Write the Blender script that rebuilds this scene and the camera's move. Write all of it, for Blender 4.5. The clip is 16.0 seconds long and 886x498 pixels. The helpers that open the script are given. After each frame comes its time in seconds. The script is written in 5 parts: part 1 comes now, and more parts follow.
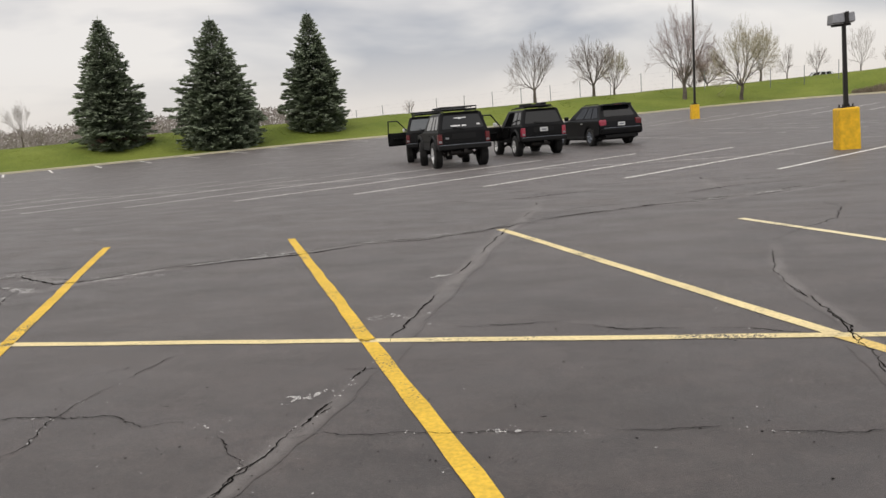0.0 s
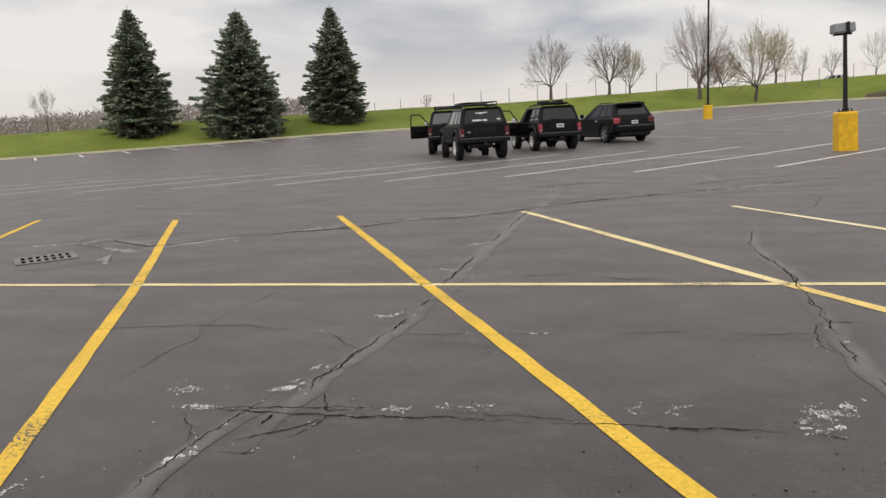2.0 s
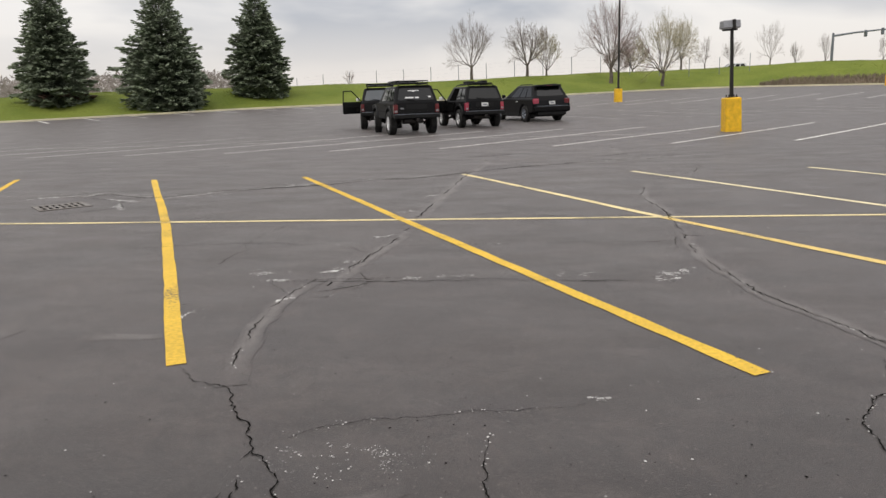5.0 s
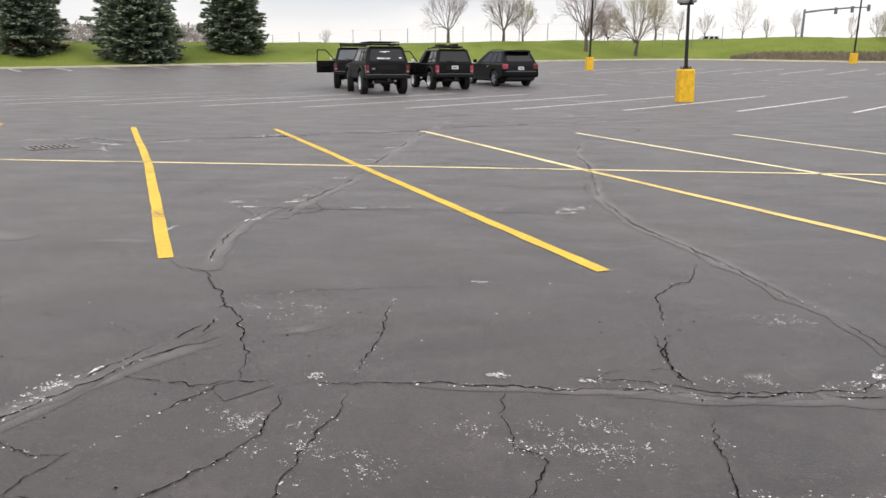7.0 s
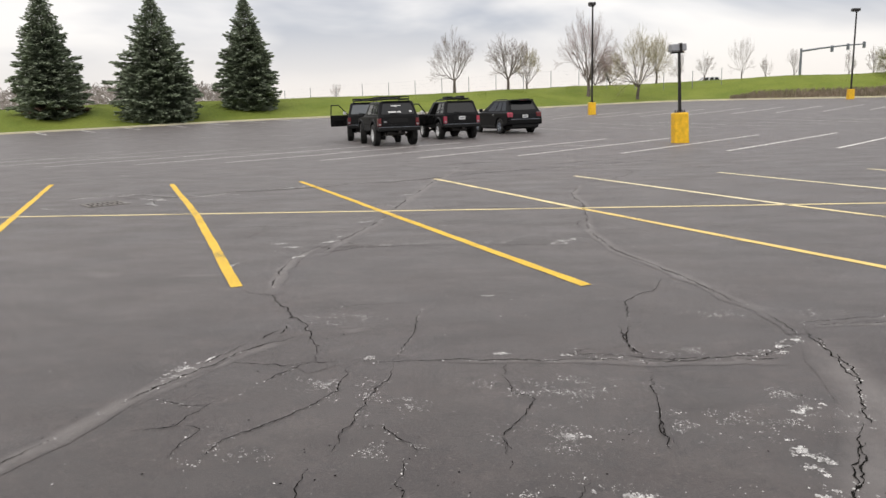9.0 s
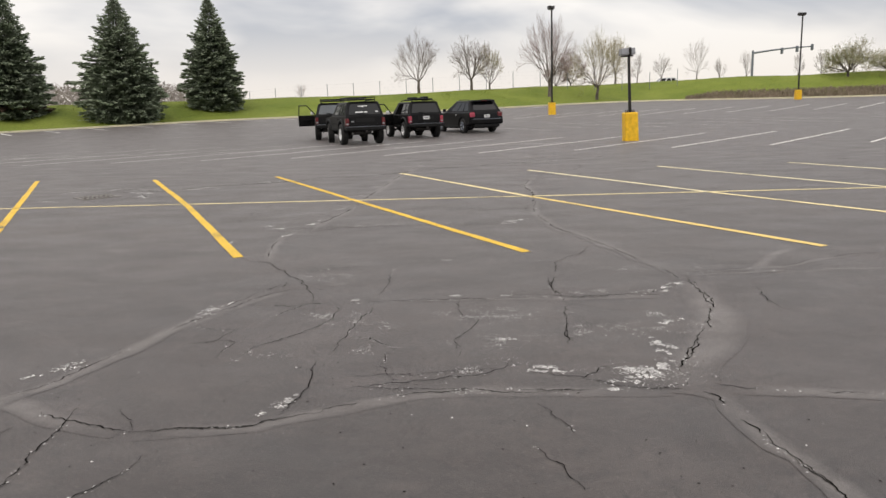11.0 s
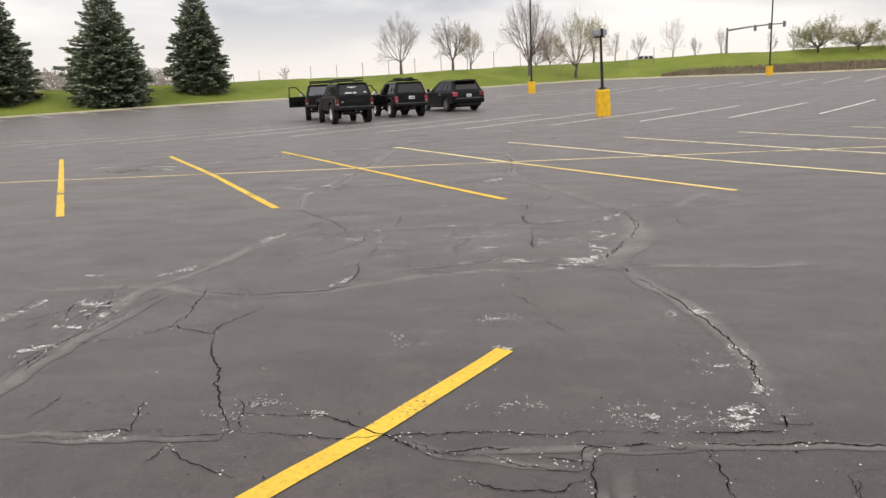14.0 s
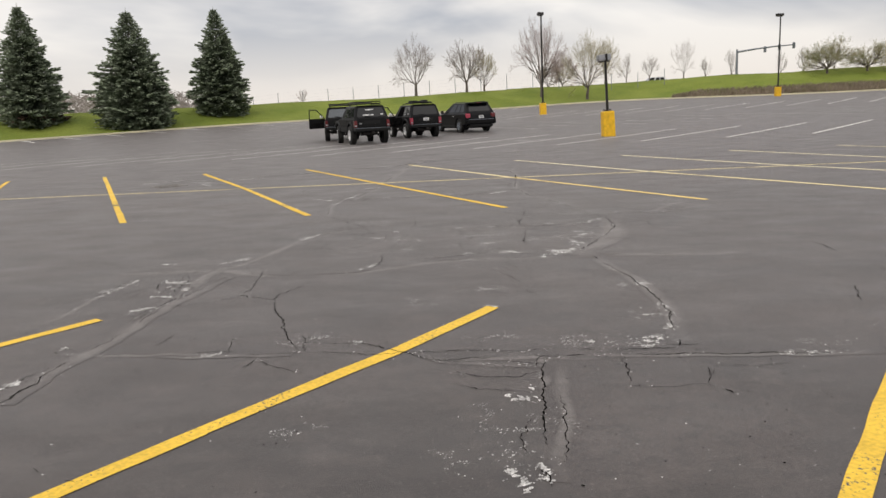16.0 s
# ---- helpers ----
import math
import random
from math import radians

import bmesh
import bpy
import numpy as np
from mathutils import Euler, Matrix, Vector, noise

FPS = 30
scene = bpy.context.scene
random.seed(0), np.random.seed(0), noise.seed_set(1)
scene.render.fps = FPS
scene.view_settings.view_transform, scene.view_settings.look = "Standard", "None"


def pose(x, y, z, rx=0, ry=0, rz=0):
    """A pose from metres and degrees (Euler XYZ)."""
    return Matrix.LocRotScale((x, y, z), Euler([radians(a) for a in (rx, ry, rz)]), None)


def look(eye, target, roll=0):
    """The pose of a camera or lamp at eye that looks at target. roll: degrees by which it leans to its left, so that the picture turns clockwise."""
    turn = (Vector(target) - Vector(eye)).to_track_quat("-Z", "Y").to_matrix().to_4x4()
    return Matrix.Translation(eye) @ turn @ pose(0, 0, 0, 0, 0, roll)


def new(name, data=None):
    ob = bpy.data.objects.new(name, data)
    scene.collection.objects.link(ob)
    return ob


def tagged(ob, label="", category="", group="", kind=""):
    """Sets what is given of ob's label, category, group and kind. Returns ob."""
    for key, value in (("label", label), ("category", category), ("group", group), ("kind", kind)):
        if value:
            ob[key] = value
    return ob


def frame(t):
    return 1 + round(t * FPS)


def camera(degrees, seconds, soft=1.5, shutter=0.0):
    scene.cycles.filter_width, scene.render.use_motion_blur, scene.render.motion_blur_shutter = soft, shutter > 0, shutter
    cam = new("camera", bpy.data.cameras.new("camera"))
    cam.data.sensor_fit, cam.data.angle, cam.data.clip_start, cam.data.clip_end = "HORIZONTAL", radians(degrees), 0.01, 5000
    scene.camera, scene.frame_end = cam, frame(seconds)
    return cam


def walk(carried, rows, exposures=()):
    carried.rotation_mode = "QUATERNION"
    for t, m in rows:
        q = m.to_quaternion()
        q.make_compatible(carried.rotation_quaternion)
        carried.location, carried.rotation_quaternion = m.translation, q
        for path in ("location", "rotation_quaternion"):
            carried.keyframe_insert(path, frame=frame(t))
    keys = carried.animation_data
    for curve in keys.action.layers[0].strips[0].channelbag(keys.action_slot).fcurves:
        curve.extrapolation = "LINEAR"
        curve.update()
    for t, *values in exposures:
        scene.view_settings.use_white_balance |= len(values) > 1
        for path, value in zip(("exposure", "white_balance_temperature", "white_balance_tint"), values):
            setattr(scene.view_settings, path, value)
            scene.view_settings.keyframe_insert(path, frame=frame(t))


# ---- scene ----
cam = camera(62.3, 16.0, soft=1.5)
PATH = [
    (0, (-1.156, 1.672, 1.389), (-1.602, 3.593, 1.061), -4.5),
    (0.5, (-1.178, 1.305, 1.391), (-1.641, 3.22, 1.05), -4.0),
    (1, (-1.069, 0.914, 1.412), (-1.545, 2.825, 1.066), -3.4),
    (1.5, (-1.123, 0.55, 1.397), (-1.601, 2.461, 1.051), -3.1),
    (2, (-1.105, 0.162, 1.399), (-1.581, 2.074, 1.058), -3.2),
    (2.5, (-1.079, -0.211, 1.425), (-1.533, 1.706, 1.084), -3.6),
    (3, (-1.203, -0.591, 1.425), (-1.615, 1.335, 1.079), -4.1),
    (3.5, (-1.191, -0.937, 1.432), (-1.542, 1.0, 1.078), -4.3),
    (4, (-1.276, -1.205, 1.4), (-1.57, 0.738, 1.027), -4.0),
    (4.2, (-1.286, -1.384, 1.375), (-1.571, 0.56, 1.004), -3.8),
    (6.3, (-0.99, -2.829, 1.407), (-1.214, -0.903, 0.918), 1.3),
    (6.5, (-0.933, -2.942, 1.399), (-1.146, -1.015, 0.908), 1.0),
    (7, (-0.762, -3.263, 1.372), (-0.947, -1.336, 0.87), 0.2),
    (7.5, (-0.793, -3.581, 1.386), (-0.951, -1.667, 0.827), -0.5),
    (8, (-0.78, -3.891, 1.461), (-0.963, -1.969, 0.937), -0.0),
    (8.5, (-0.644, -4.186, 1.504), (-0.884, -2.246, 1.082), -0.4),
    (9, (-0.662, -4.545, 1.504), (-0.881, -2.593, 1.125), -1.8),
    (9.5, (-0.655, -4.898, 1.5), (-0.82, -2.939, 1.131), -2.2),
    (9.7, (-0.613, -5.042, 1.477), (-0.762, -3.082, 1.105), -2.3),
    (11.8, (-0.522, -6.557, 1.524), (-0.646, -4.6, 1.133), -1.8),
    (12, (-0.546, -6.709, 1.503), (-0.679, -4.753, 1.107), -1.8),
    (12.5, (-0.535, -7.049, 1.518), (-0.679, -5.098, 1.106), -1.5),
    (13, (-0.496, -7.37, 1.488), (-0.676, -5.431, 1.029), -1.6),
    (13.5, (-0.572, -7.702, 1.483), (-0.708, -5.768, 0.994), -3.3),
    (14, (-0.58, -8.058, 1.492), (-0.663, -6.108, 1.059), -2.6),
    (14.5, (-0.522, -8.422, 1.514), (-0.611, -6.46, 1.14), -2.4),
    (15, (-0.597, -8.849, 1.523), (-0.686, -6.886, 1.152), -2.6),
    (15.5, (-0.509, -9.23, 1.519), (-0.612, -7.269, 1.144), -2.6),
    (16, (-0.445, -9.579, 1.534), (-0.566, -7.619, 1.157), -2.8),
]
walk(cam, [(t, look(eye, target, roll)) for t, eye, target, roll in PATH], [(0, 0.13, 6900, 12), (4.2, 0.12, 6950, 12), (6.4, 0.55, 6600, 12), (7.5, 0.62, 6600, 10), (8.0, 0.76, 6600, 8), (8.5, 0.57, 6650, 10), (9.0, 0.42, 6800, 12), (12.0, 0.34, 6950, 12), (13.0, 0.37, 6950, 12), (13.5, 0.52, 6950, 12), (14.5, 0.36, 6950, 12), (16.0, 0.26, 6950, 12)])

# ---------------- world and light: bright overcast ----------------
world = bpy.data.worlds.new("overcast_sky")
scene.world = world
world.use_nodes = True
wn, wl = world.node_tree.nodes, world.node_tree.links
wn.clear()


def wnode(kind, **values):
    n = wn.new(kind)
    for key, value in values.items():
        n.inputs[key].default_value = value
    return n


w_out = wnode("ShaderNodeOutputWorld")
w_sky = wnode("ShaderNodeTexSky")
w_sky.sky_type, w_sky.sun_disc = "NISHITA", False
w_sky.sun_elevation, w_sky.sun_rotation = radians(48), radians(200)
w_bg_sky = wnode("ShaderNodeBackground", Strength=0.08)
w_bg_cloud = wnode("ShaderNodeBackground", Strength=1.0)
w_mix = wnode("ShaderNodeMixShader", Fac=0.88)
w_geo = wnode("ShaderNodeTexCoord")
w_sep = wnode("ShaderNodeSeparateXYZ")
w_map = wnode("ShaderNodeMapping", Scale=(1.2, 1.2, 3.6), Location=(0.35, 0.2, 0.1))
w_noise = wnode("ShaderNodeTexNoise", Scale=1.8, Detail=5.0, Roughness=0.5, Distortion=0.25)
w_ramp = wnode("ShaderNodeValToRGB")
w_ramp.color_ramp.elements[0].position, w_ramp.color_ramp.elements[0].color = 0.40, (0.42, 0.45, 0.51, 1)
w_ramp.color_ramp.elements[1].position, w_ramp.color_ramp.elements[1].color = 0.57, (0.80, 0.80, 0.80, 1)
w_low = wnode("ShaderNodeMapRange")
for key, value in (("From Min", 0.015), ("From Max", 0.11), ("To Min", 0.0), ("To Max", 1.0)):
    w_low.inputs[key].default_value = value
w_haze = wnode("ShaderNodeMix")
w_haze.data_type = "RGBA"
w_haze.inputs[6].default_value = (0.74, 0.72, 0.71, 1)
w_up = wnode("ShaderNodeMapRange")
for key, value in (("From Min", 0.25), ("From Max", 1.0), ("To Min", 1.0), ("To Max", 1.95)):
    w_up.inputs[key].default_value = value
w_gain = wnode("ShaderNodeVectorMath")
w_gain.operation = "SCALE"
wl.new(w_geo.outputs["Generated"], w_sep.inputs[0])
wl.new(w_geo.outputs["Generated"], w_map.inputs[0])
wl.new(w_map.outputs[0], w_noise.inputs["Vector"])
wl.new(w_noise.outputs["Fac"], w_ramp.inputs[0])
wl.new(w_sep.outputs["Z"], w_low.inputs["Value"])
wl.new(w_low.outputs[0], w_haze.inputs[0])
wl.new(w_ramp.outputs[0], w_haze.inputs[7])
wl.new(w_sep.outputs["Z"], w_up.inputs["Value"])
wl.new(w_haze.outputs[2], w_gain.inputs[0])
wl.new(w_up.outputs[0], w_gain.inputs["Scale"])
wl.new(w_gain.outputs[0], w_bg_cloud.inputs["Color"])
wl.new(w_sky.outputs[0], w_bg_sky.inputs["Color"])
wl.new(w_bg_sky.outputs[0], w_mix.inputs[1])
wl.new(w_bg_cloud.outputs[0], w_mix.inputs[2])
wl.new(w_mix.outputs[0], w_out.inputs[0])

sun = new("sun", bpy.data.lights.new("sun", "SUN"))
sun.data.energy, sun.data.angle, sun.data.color = 0.65, radians(35), (1.0, 0.97, 0.92)
sun.matrix_world = look((0, 0, 60), (0 + 18, 0 + 40, 0))


# ---------------- materials ----------------
def material(name, colour, rough=0.6, metal=0.0, second=None, scale=3.0, amount=0.5, fine=60.0, bump=0.0, bump_scale=80.0, coat=0.0, by_object=0.0, by_island=0.0, spec=0.5):
    """A surface with two scales of variation: broad patches towards a second colour, and a fine grain."""
    m = bpy.data.materials.new(name)
    m.use_nodes = True
    n, l = m.node_tree.nodes, m.node_tree.links
    b = n["Principled BSDF"]
    b.inputs["Roughness"].default_value, b.inputs["Metallic"].default_value = rough, metal
    b.inputs["Coat Weight"].default_value, b.inputs["Coat Roughness"].default_value = coat, 0.06
    b.inputs["Specular IOR Level"].default_value = spec
    second = second or tuple(c * 0.7 for c in colour)
    co = n.new("ShaderNodeNewGeometry")
    broad, grain = n.new("ShaderNodeTexNoise"), n.new("ShaderNodeTexNoise")
    broad.inputs["Scale"].default_value, broad.inputs["Detail"].default_value = scale, 5.0
    grain.inputs["Scale"].default_value, grain.inputs["Detail"].default_value = fine, 3.0
    l.new(co.outputs["Position"], broad.inputs["Vector"])
    l.new(co.outputs["Position"], grain.inputs["Vector"])
    spread = n.new("ShaderNodeMapRange")
    for key, value in (("From Min", 0.35), ("From Max", 0.65), ("To Min", 0.0), ("To Max", amount)):
        spread.inputs[key].default_value = value
    l.new(broad.outputs["Fac"], spread.inputs["Value"])
    mix = n.new("ShaderNodeMix")
    mix.data_type = "RGBA"
    mix.inputs[6].default_value, mix.inputs[7].default_value = (*colour, 1), (*second, 1)
    l.new(spread.outputs[0], mix.inputs[0])
    vary = n.new("ShaderNodeMapRange")
    for key, value in (("From Min", 0.25), ("From Max", 0.75), ("To Min", 0.8), ("To Max", 1.2)):
        vary.inputs[key].default_value = value
    l.new(grain.outputs["Fac"], vary.inputs["Value"])
    gain = n.new("ShaderNodeVectorMath")
    gain.operation = "SCALE"
    l.new(mix.outputs[2], gain.inputs[0])
    value = vary.outputs[0]
    for weight, node, socket in ((by_object, "ShaderNodeObjectInfo", "Random"), (by_island, "ShaderNodeNewGeometry", "Random Per Island")):
        if weight:
            info, spread2, times = n.new(node), n.new("ShaderNodeMapRange"), n.new("ShaderNodeMath")
            spread2.inputs["To Min"].default_value, spread2.inputs["To Max"].default_value = 1 - weight, 1 + weight
            times.operation = "MULTIPLY"
            l.new(info.outputs[socket], spread2.inputs["Value"])
            l.new(value, times.inputs[0])
            l.new(spread2.outputs[0], times.inputs[1])
            value = times.outputs[0]
    l.new(value, gain.inputs["Scale"])
    l.new(gain.outputs[0], b.inputs["Base Color"])
    if bump:
        rel, bm_ = n.new("ShaderNodeTexNoise"), n.new("ShaderNodeBump")
        rel.inputs["Scale"].default_value, rel.inputs["Detail"].default_value = bump_scale, 4.0
        bm_.inputs["Strength"].default_value, bm_.inputs["Distance"].default_value = bump, 0.01
        l.new(co.outputs["Position"], rel.inputs["Vector"])
        l.new(rel.outputs["Fac"], bm_.inputs["Height"])
        l.new(bm_.outputs[0], b.inputs["Normal"])
    return m


def asphalt_material(name="old_asphalt", filled=False):
    """Old sealcoated asphalt: broad brown-grey weathering, dark stains, pale stone specks; filled: smeared over with worn crack filler."""
    m = bpy.data.materials.new(name)
    m.use_nodes = True
    n, l = m.node_tree.nodes, m.node_tree.links
    b = n["Principled BSDF"]
    b.inputs["Specular IOR Level"].default_value = 0.6
    co = n.new("ShaderNodeNewGeometry")

    def tex(scale, detail, stretch=(1, 1, 1), turn=0.0, rough=0.55, distortion=0.0):
        mp, t = n.new("ShaderNodeMapping"), n.new("ShaderNodeTexNoise")
        mp.inputs["Scale"].default_value, mp.inputs["Rotation"].default_value = stretch, (0, 0, turn)
        t.inputs["Scale"].default_value, t.inputs["Detail"].default_value = scale, detail
        t.inputs["Roughness"].default_value, t.inputs["Distortion"].default_value = rough, distortion
        l.new(co.outputs["Position"], mp.inputs[0])
        l.new(mp.outputs[0], t.inputs["Vector"])
        return t.outputs["Fac"]

    def span(v, a, c, lo, hi):
        r = n.new("ShaderNodeMapRange")
        for key, val in (("From Min", a), ("From Max", c), ("To Min", lo), ("To Max", hi)):
            r.inputs[key].default_value = val
        l.new(v, r.inputs["Value"])
        return r.outputs[0]

    def blend(f, a, c):
        x = n.new("ShaderNodeMix")
        x.data_type = "RGBA"
        l.new(f, x.inputs[0])
        for i, v in ((6, a), (7, c)):
            if isinstance(v, tuple):
                x.inputs[i].default_value = (*v, 1)
            else:
                l.new(v, x.inputs[i])
        return x.outputs[2]

    col = blend(span(tex(0.16, 5), 0.36, 0.64, 0, 1), (0.0276, 0.0217, 0.0202), (0.0386, 0.0302, 0.0280))
    col = blend(span(tex(0.5, 8, (0.8, 1.2, 1), 0.1, 0.68), 0.44, 0.62, 0, 0.75), col, (0.0607, 0.0478, 0.0432))
    col = blend(span(tex(0.8, 8, rough=0.7, distortion=0.3), 0.49, 0.62, 0, 0.8), col, (0.0212, 0.0169, 0.0166))
    col = blend(span(tex(3.1, 8, (0.8, 1.15, 1), -0.2, 0.72), 0.51, 0.64, 0, 0.75), col, (0.0662, 0.0523, 0.0475))
    col = blend(span(tex(9.0, 7, rough=0.72), 0.49, 0.62, 0, 0.7), col, (0.0221, 0.0177, 0.0169))
    col = blend(span(tex(26.0, 5), 0.58, 0.68, 0, 0.7), col, (0.0130, 0.0106, 0.0098))
    col = blend(span(tex(62.0, 4), 0.61, 0.69, 0, 0.8), col, (0.1500, 0.1260, 0.1160))
    col = blend(span(tex(420.0, 2), 0.60, 0.70, 0, 0.65), col, (0.1500, 0.1300, 0.1200))
    col = blend(span(tex(230.0, 2), 0.57, 0.68, 0, 0.6), col, (0.0170, 0.0146, 0.0138))
    if filled:
        spread, times = n.new("ShaderNodeAttribute"), n.new("ShaderNodeMath")
        spread.attribute_name, times.operation = "cover", "MULTIPLY"
        l.new(spread.outputs["Fac"], times.inputs[0])
        l.new(span(tex(5.0, 7, rough=0.65), 0.36, 0.56, 0.35, 1.0), times.inputs[1])
        grit = blend(span(tex(240.0, 3), 0.42, 0.62, 0, 1), (0.130, 0.116, 0.107), (0.075, 0.066, 0.061))
        col = blend(times.outputs[0], col, grit)
    l.new(col, b.inputs["Base Color"])
    l.new(span(tex(1.5, 6, (0.7, 1.3, 1)), 0.34, 0.66, 0.47, 0.61), b.inputs["Roughness"])
    b.inputs["Sheen Weight"].default_value, b.inputs["Sheen Roughness"].default_value = 0.215, 0.4
    b.inputs["Sheen Tint"].default_value = (1.0, 0.92, 0.87, 1)
    bp = n.new("ShaderNodeBump")
    bp.inputs["Strength"].default_value, bp.inputs["Distance"].default_value = 0.5, 0.006
    l.new(tex(160.0, 4), bp.inputs["Height"])
    bp2 = n.new("ShaderNodeBump")
    bp2.inputs["Strength"].default_value, bp2.inputs["Distance"].default_value = 0.16, 0.02
    l.new(tex(2.2, 5), bp2.inputs["Height"])
    l.new(bp.outputs[0], bp2.inputs["Normal"])
    l.new(bp2.outputs[0], b.inputs["Normal"])
    return m


def paint_material(name, colour, wear):
    """Road paint, worn through to the asphalt in flecks."""
    m = material(name, colour, 0.7, second=tuple(c * 0.82 for c in colour), scale=2.5, amount=0.8, fine=40.0, bump=0.25, bump_scale=140)
    n, l = m.node_tree.nodes, m.node_tree.links
    b = n["Principled BSDF"]
    source = b.inputs["Base Color"].links[0].from_socket
    t, big, add, r, x = n.new("ShaderNodeTexNoise"), n.new("ShaderNodeTexNoise"), n.new("ShaderNodeMath"), n.new("ShaderNodeMapRange"), n.new("ShaderNodeMix")
    g = n.new("ShaderNodeNewGeometry")
    t.inputs["Scale"].default_value, t.inputs["Detail"].default_value = 55.0, 6.0
    big.inputs["Scale"].default_value, big.inputs["Detail"].default_value = 1.1, 3.0
    add.operation = "ADD"
    for k in (t, big):
        l.new(g.outputs["Position"], k.inputs["Vector"])
    l.new(t.outputs["Fac"], add.inputs[0])
    l.new(big.outputs["Fac"], add.inputs[1])
    r.inputs["From Min"].default_value, r.inputs["From Max"].default_value = 1.32 - wear, 1.42 - wear
    l.new(add.outputs[0], r.inputs["Value"])
    x.data_type = "RGBA"
    l.new(r.outputs[0], x.inputs[0])
    l.new(source, x.inputs[6])
    x.inputs[7].default_value = (0.085, 0.08, 0.075, 1)
    l.new(x.outputs[2], b.inputs["Base Color"])
    return m


ASPHALT = asphalt_material()
YELLOW = paint_material("worn_yellow_road_paint", (0.79, 0.50, 0.045), 0.15)
# the next three yellows have an overexposed look put into their colour
LIGHT = paint_material("light_yellow_road_paint", (0.84, 0.69, 0.36), 0.18)
MELLOW = paint_material("mellow_yellow_road_paint", (0.82, 0.59, 0.19), 0.17)
PALE = paint_material("blown_pale_yellow_road_paint", (0.84, 0.73, 0.46), 0.19)
WHITE = paint_material("worn_white_road_paint", (0.84, 0.81, 0.76), 0.08)
FAINT = paint_material("faint_white_road_paint", (0.60, 0.58, 0.54), 0.24)
CRACK = material("open_crack", (0.016, 0.015, 0.014), 1.0, scale=5, amount=0.5, spec=0.0)
SEAL = asphalt_material("weathered_crack_filler", True)
CHIP = material("loose_pale_stone", (0.60, 0.59, 0.57), 0.85, second=(0.25, 0.24, 0.23), scale=9, amount=0.8, by_island=0.4)
CONCRETE = material("pale_kerb_concrete", (0.66, 0.60, 0.40), 0.85, second=(0.5, 0.46, 0.36), scale=0.8, amount=0.8, fine=40, bump=0.3)
GRASS = material("spring_grass", (0.19, 0.225, 0.045), 0.9, second=(0.135, 0.175, 0.032), scale=0.22, amount=1.0, fine=6.0, bump=0.35, bump_scale=7, spec=0.1)
BLADE = material("grass_blades", (0.235, 0.28, 0.06), 0.85, second=(0.17, 0.215, 0.045), scale=0.4, amount=0.9, by_island=0.18, spec=0.1)
DRY = material("dry_brush", (0.29, 0.23, 0.18), 0.9, second=(0.20, 0.165, 0.12), scale=0.4, amount=0.9, by_island=0.35, spec=0.1)
NEEDLE = material("spruce_needles", (0.25, 0.285, 0.205), 0.7, second=(0.15, 0.19, 0.115), scale=1.5, amount=1.0, by_island=0.22, spec=0.2)
NEEDLE_BROWN = material("brown_spruce_needles", (0.11, 0.075, 0.055), 0.85, by_island=0.3, spec=0.1)
BARK = material("grey_brown_bark", (0.165, 0.135, 0.115), 0.9, second=(0.065, 0.055, 0.047), scale=3, amount=0.8, bump=0.5, bump_scale=30)
TWIG_PINK = material("reddish_twigs", (0.34, 0.265, 0.25), 0.9, by_island=0.25, spec=0.1)
TWIG_GREY = material("grey_twigs", (0.29, 0.25, 0.23), 0.9, by_island=0.25, spec=0.1)
BUD = material("budding_pale_green_twigs", (0.37, 0.33, 0.21), 0.9, by_island=0.3, spec=0.1)
LEAFGREEN = material("young_green_leaves", (0.22, 0.235, 0.13), 0.85, by_island=0.4, spec=0.1)
WOODS = material("hazy_distant_brush", (0.34, 0.30, 0.285), 0.95, second=(0.27, 0.235, 0.225), scale=0.1, amount=1.0, by_island=0.08, spec=0.0)
CASTYELLOW = material("painted_yellow_concrete", (0.86, 0.50, 0.018), 0.5, second=(0.74, 0.41, 0.016), scale=1.6, amount=0.45, fine=9, bump=0.25, bump_scale=25)
DARKMETAL = material("dark_bronze_pole", (0.022, 0.019, 0.017), 0.45, metal=0.3, scale=2, amount=0.6)
GALV = material("galvanised_steel", (0.32, 0.32, 0.33), 0.4, metal=0.85, scale=3, amount=0.5)
GREYPOLE = material("grey_steel_pole", (0.20, 0.22, 0.25), 0.5, metal=0.3, scale=2, amount=0.4)
LENS = material("frosted_lamp_lens", (0.7, 0.7, 0.68), 0.3, scale=6, amount=0.3)
IRON = material("cast_iron_grate", (0.25, 0.235, 0.22), 0.7, metal=0.2, second=(0.12, 0.10, 0.08), scale=8, amount=0.8, bump=0.3)
# near-black colour that paints the shade inside openings
SHADE_BLACK = material("painted_shade_black", (0.006, 0.006, 0.006), 1.0, spec=0.0)
BLACKPAINT = material("dusty_black_car_paint", (0.006, 0.006, 0.007), 0.3, second=(0.010, 0.010, 0.010), scale=1.5, amount=0.7, coat=0.16, spec=0.06)
MATTEBLACK = material("matte_black_car_paint", (0.008, 0.008, 0.009), 0.42, second=(0.014, 0.0135, 0.013), scale=1.5, amount=0.7, coat=0.05, spec=0.10)
PLASTIC = material("black_plastic_trim", (0.009, 0.009, 0.009), 0.6, scale=4, amount=0.6, spec=0.25)
GLASS = material("dark_tinted_glass", (0.006, 0.007, 0.008), 0.06, scale=1, amount=0.4, spec=0.45)
# the slanted rear window's sky reflection is put into this grey base colour
SKYGLASS = material("sky_reflection_grey_glass", (0.10, 0.11, 0.115), 0.08, scale=1, amount=0.4, spec=0.9)
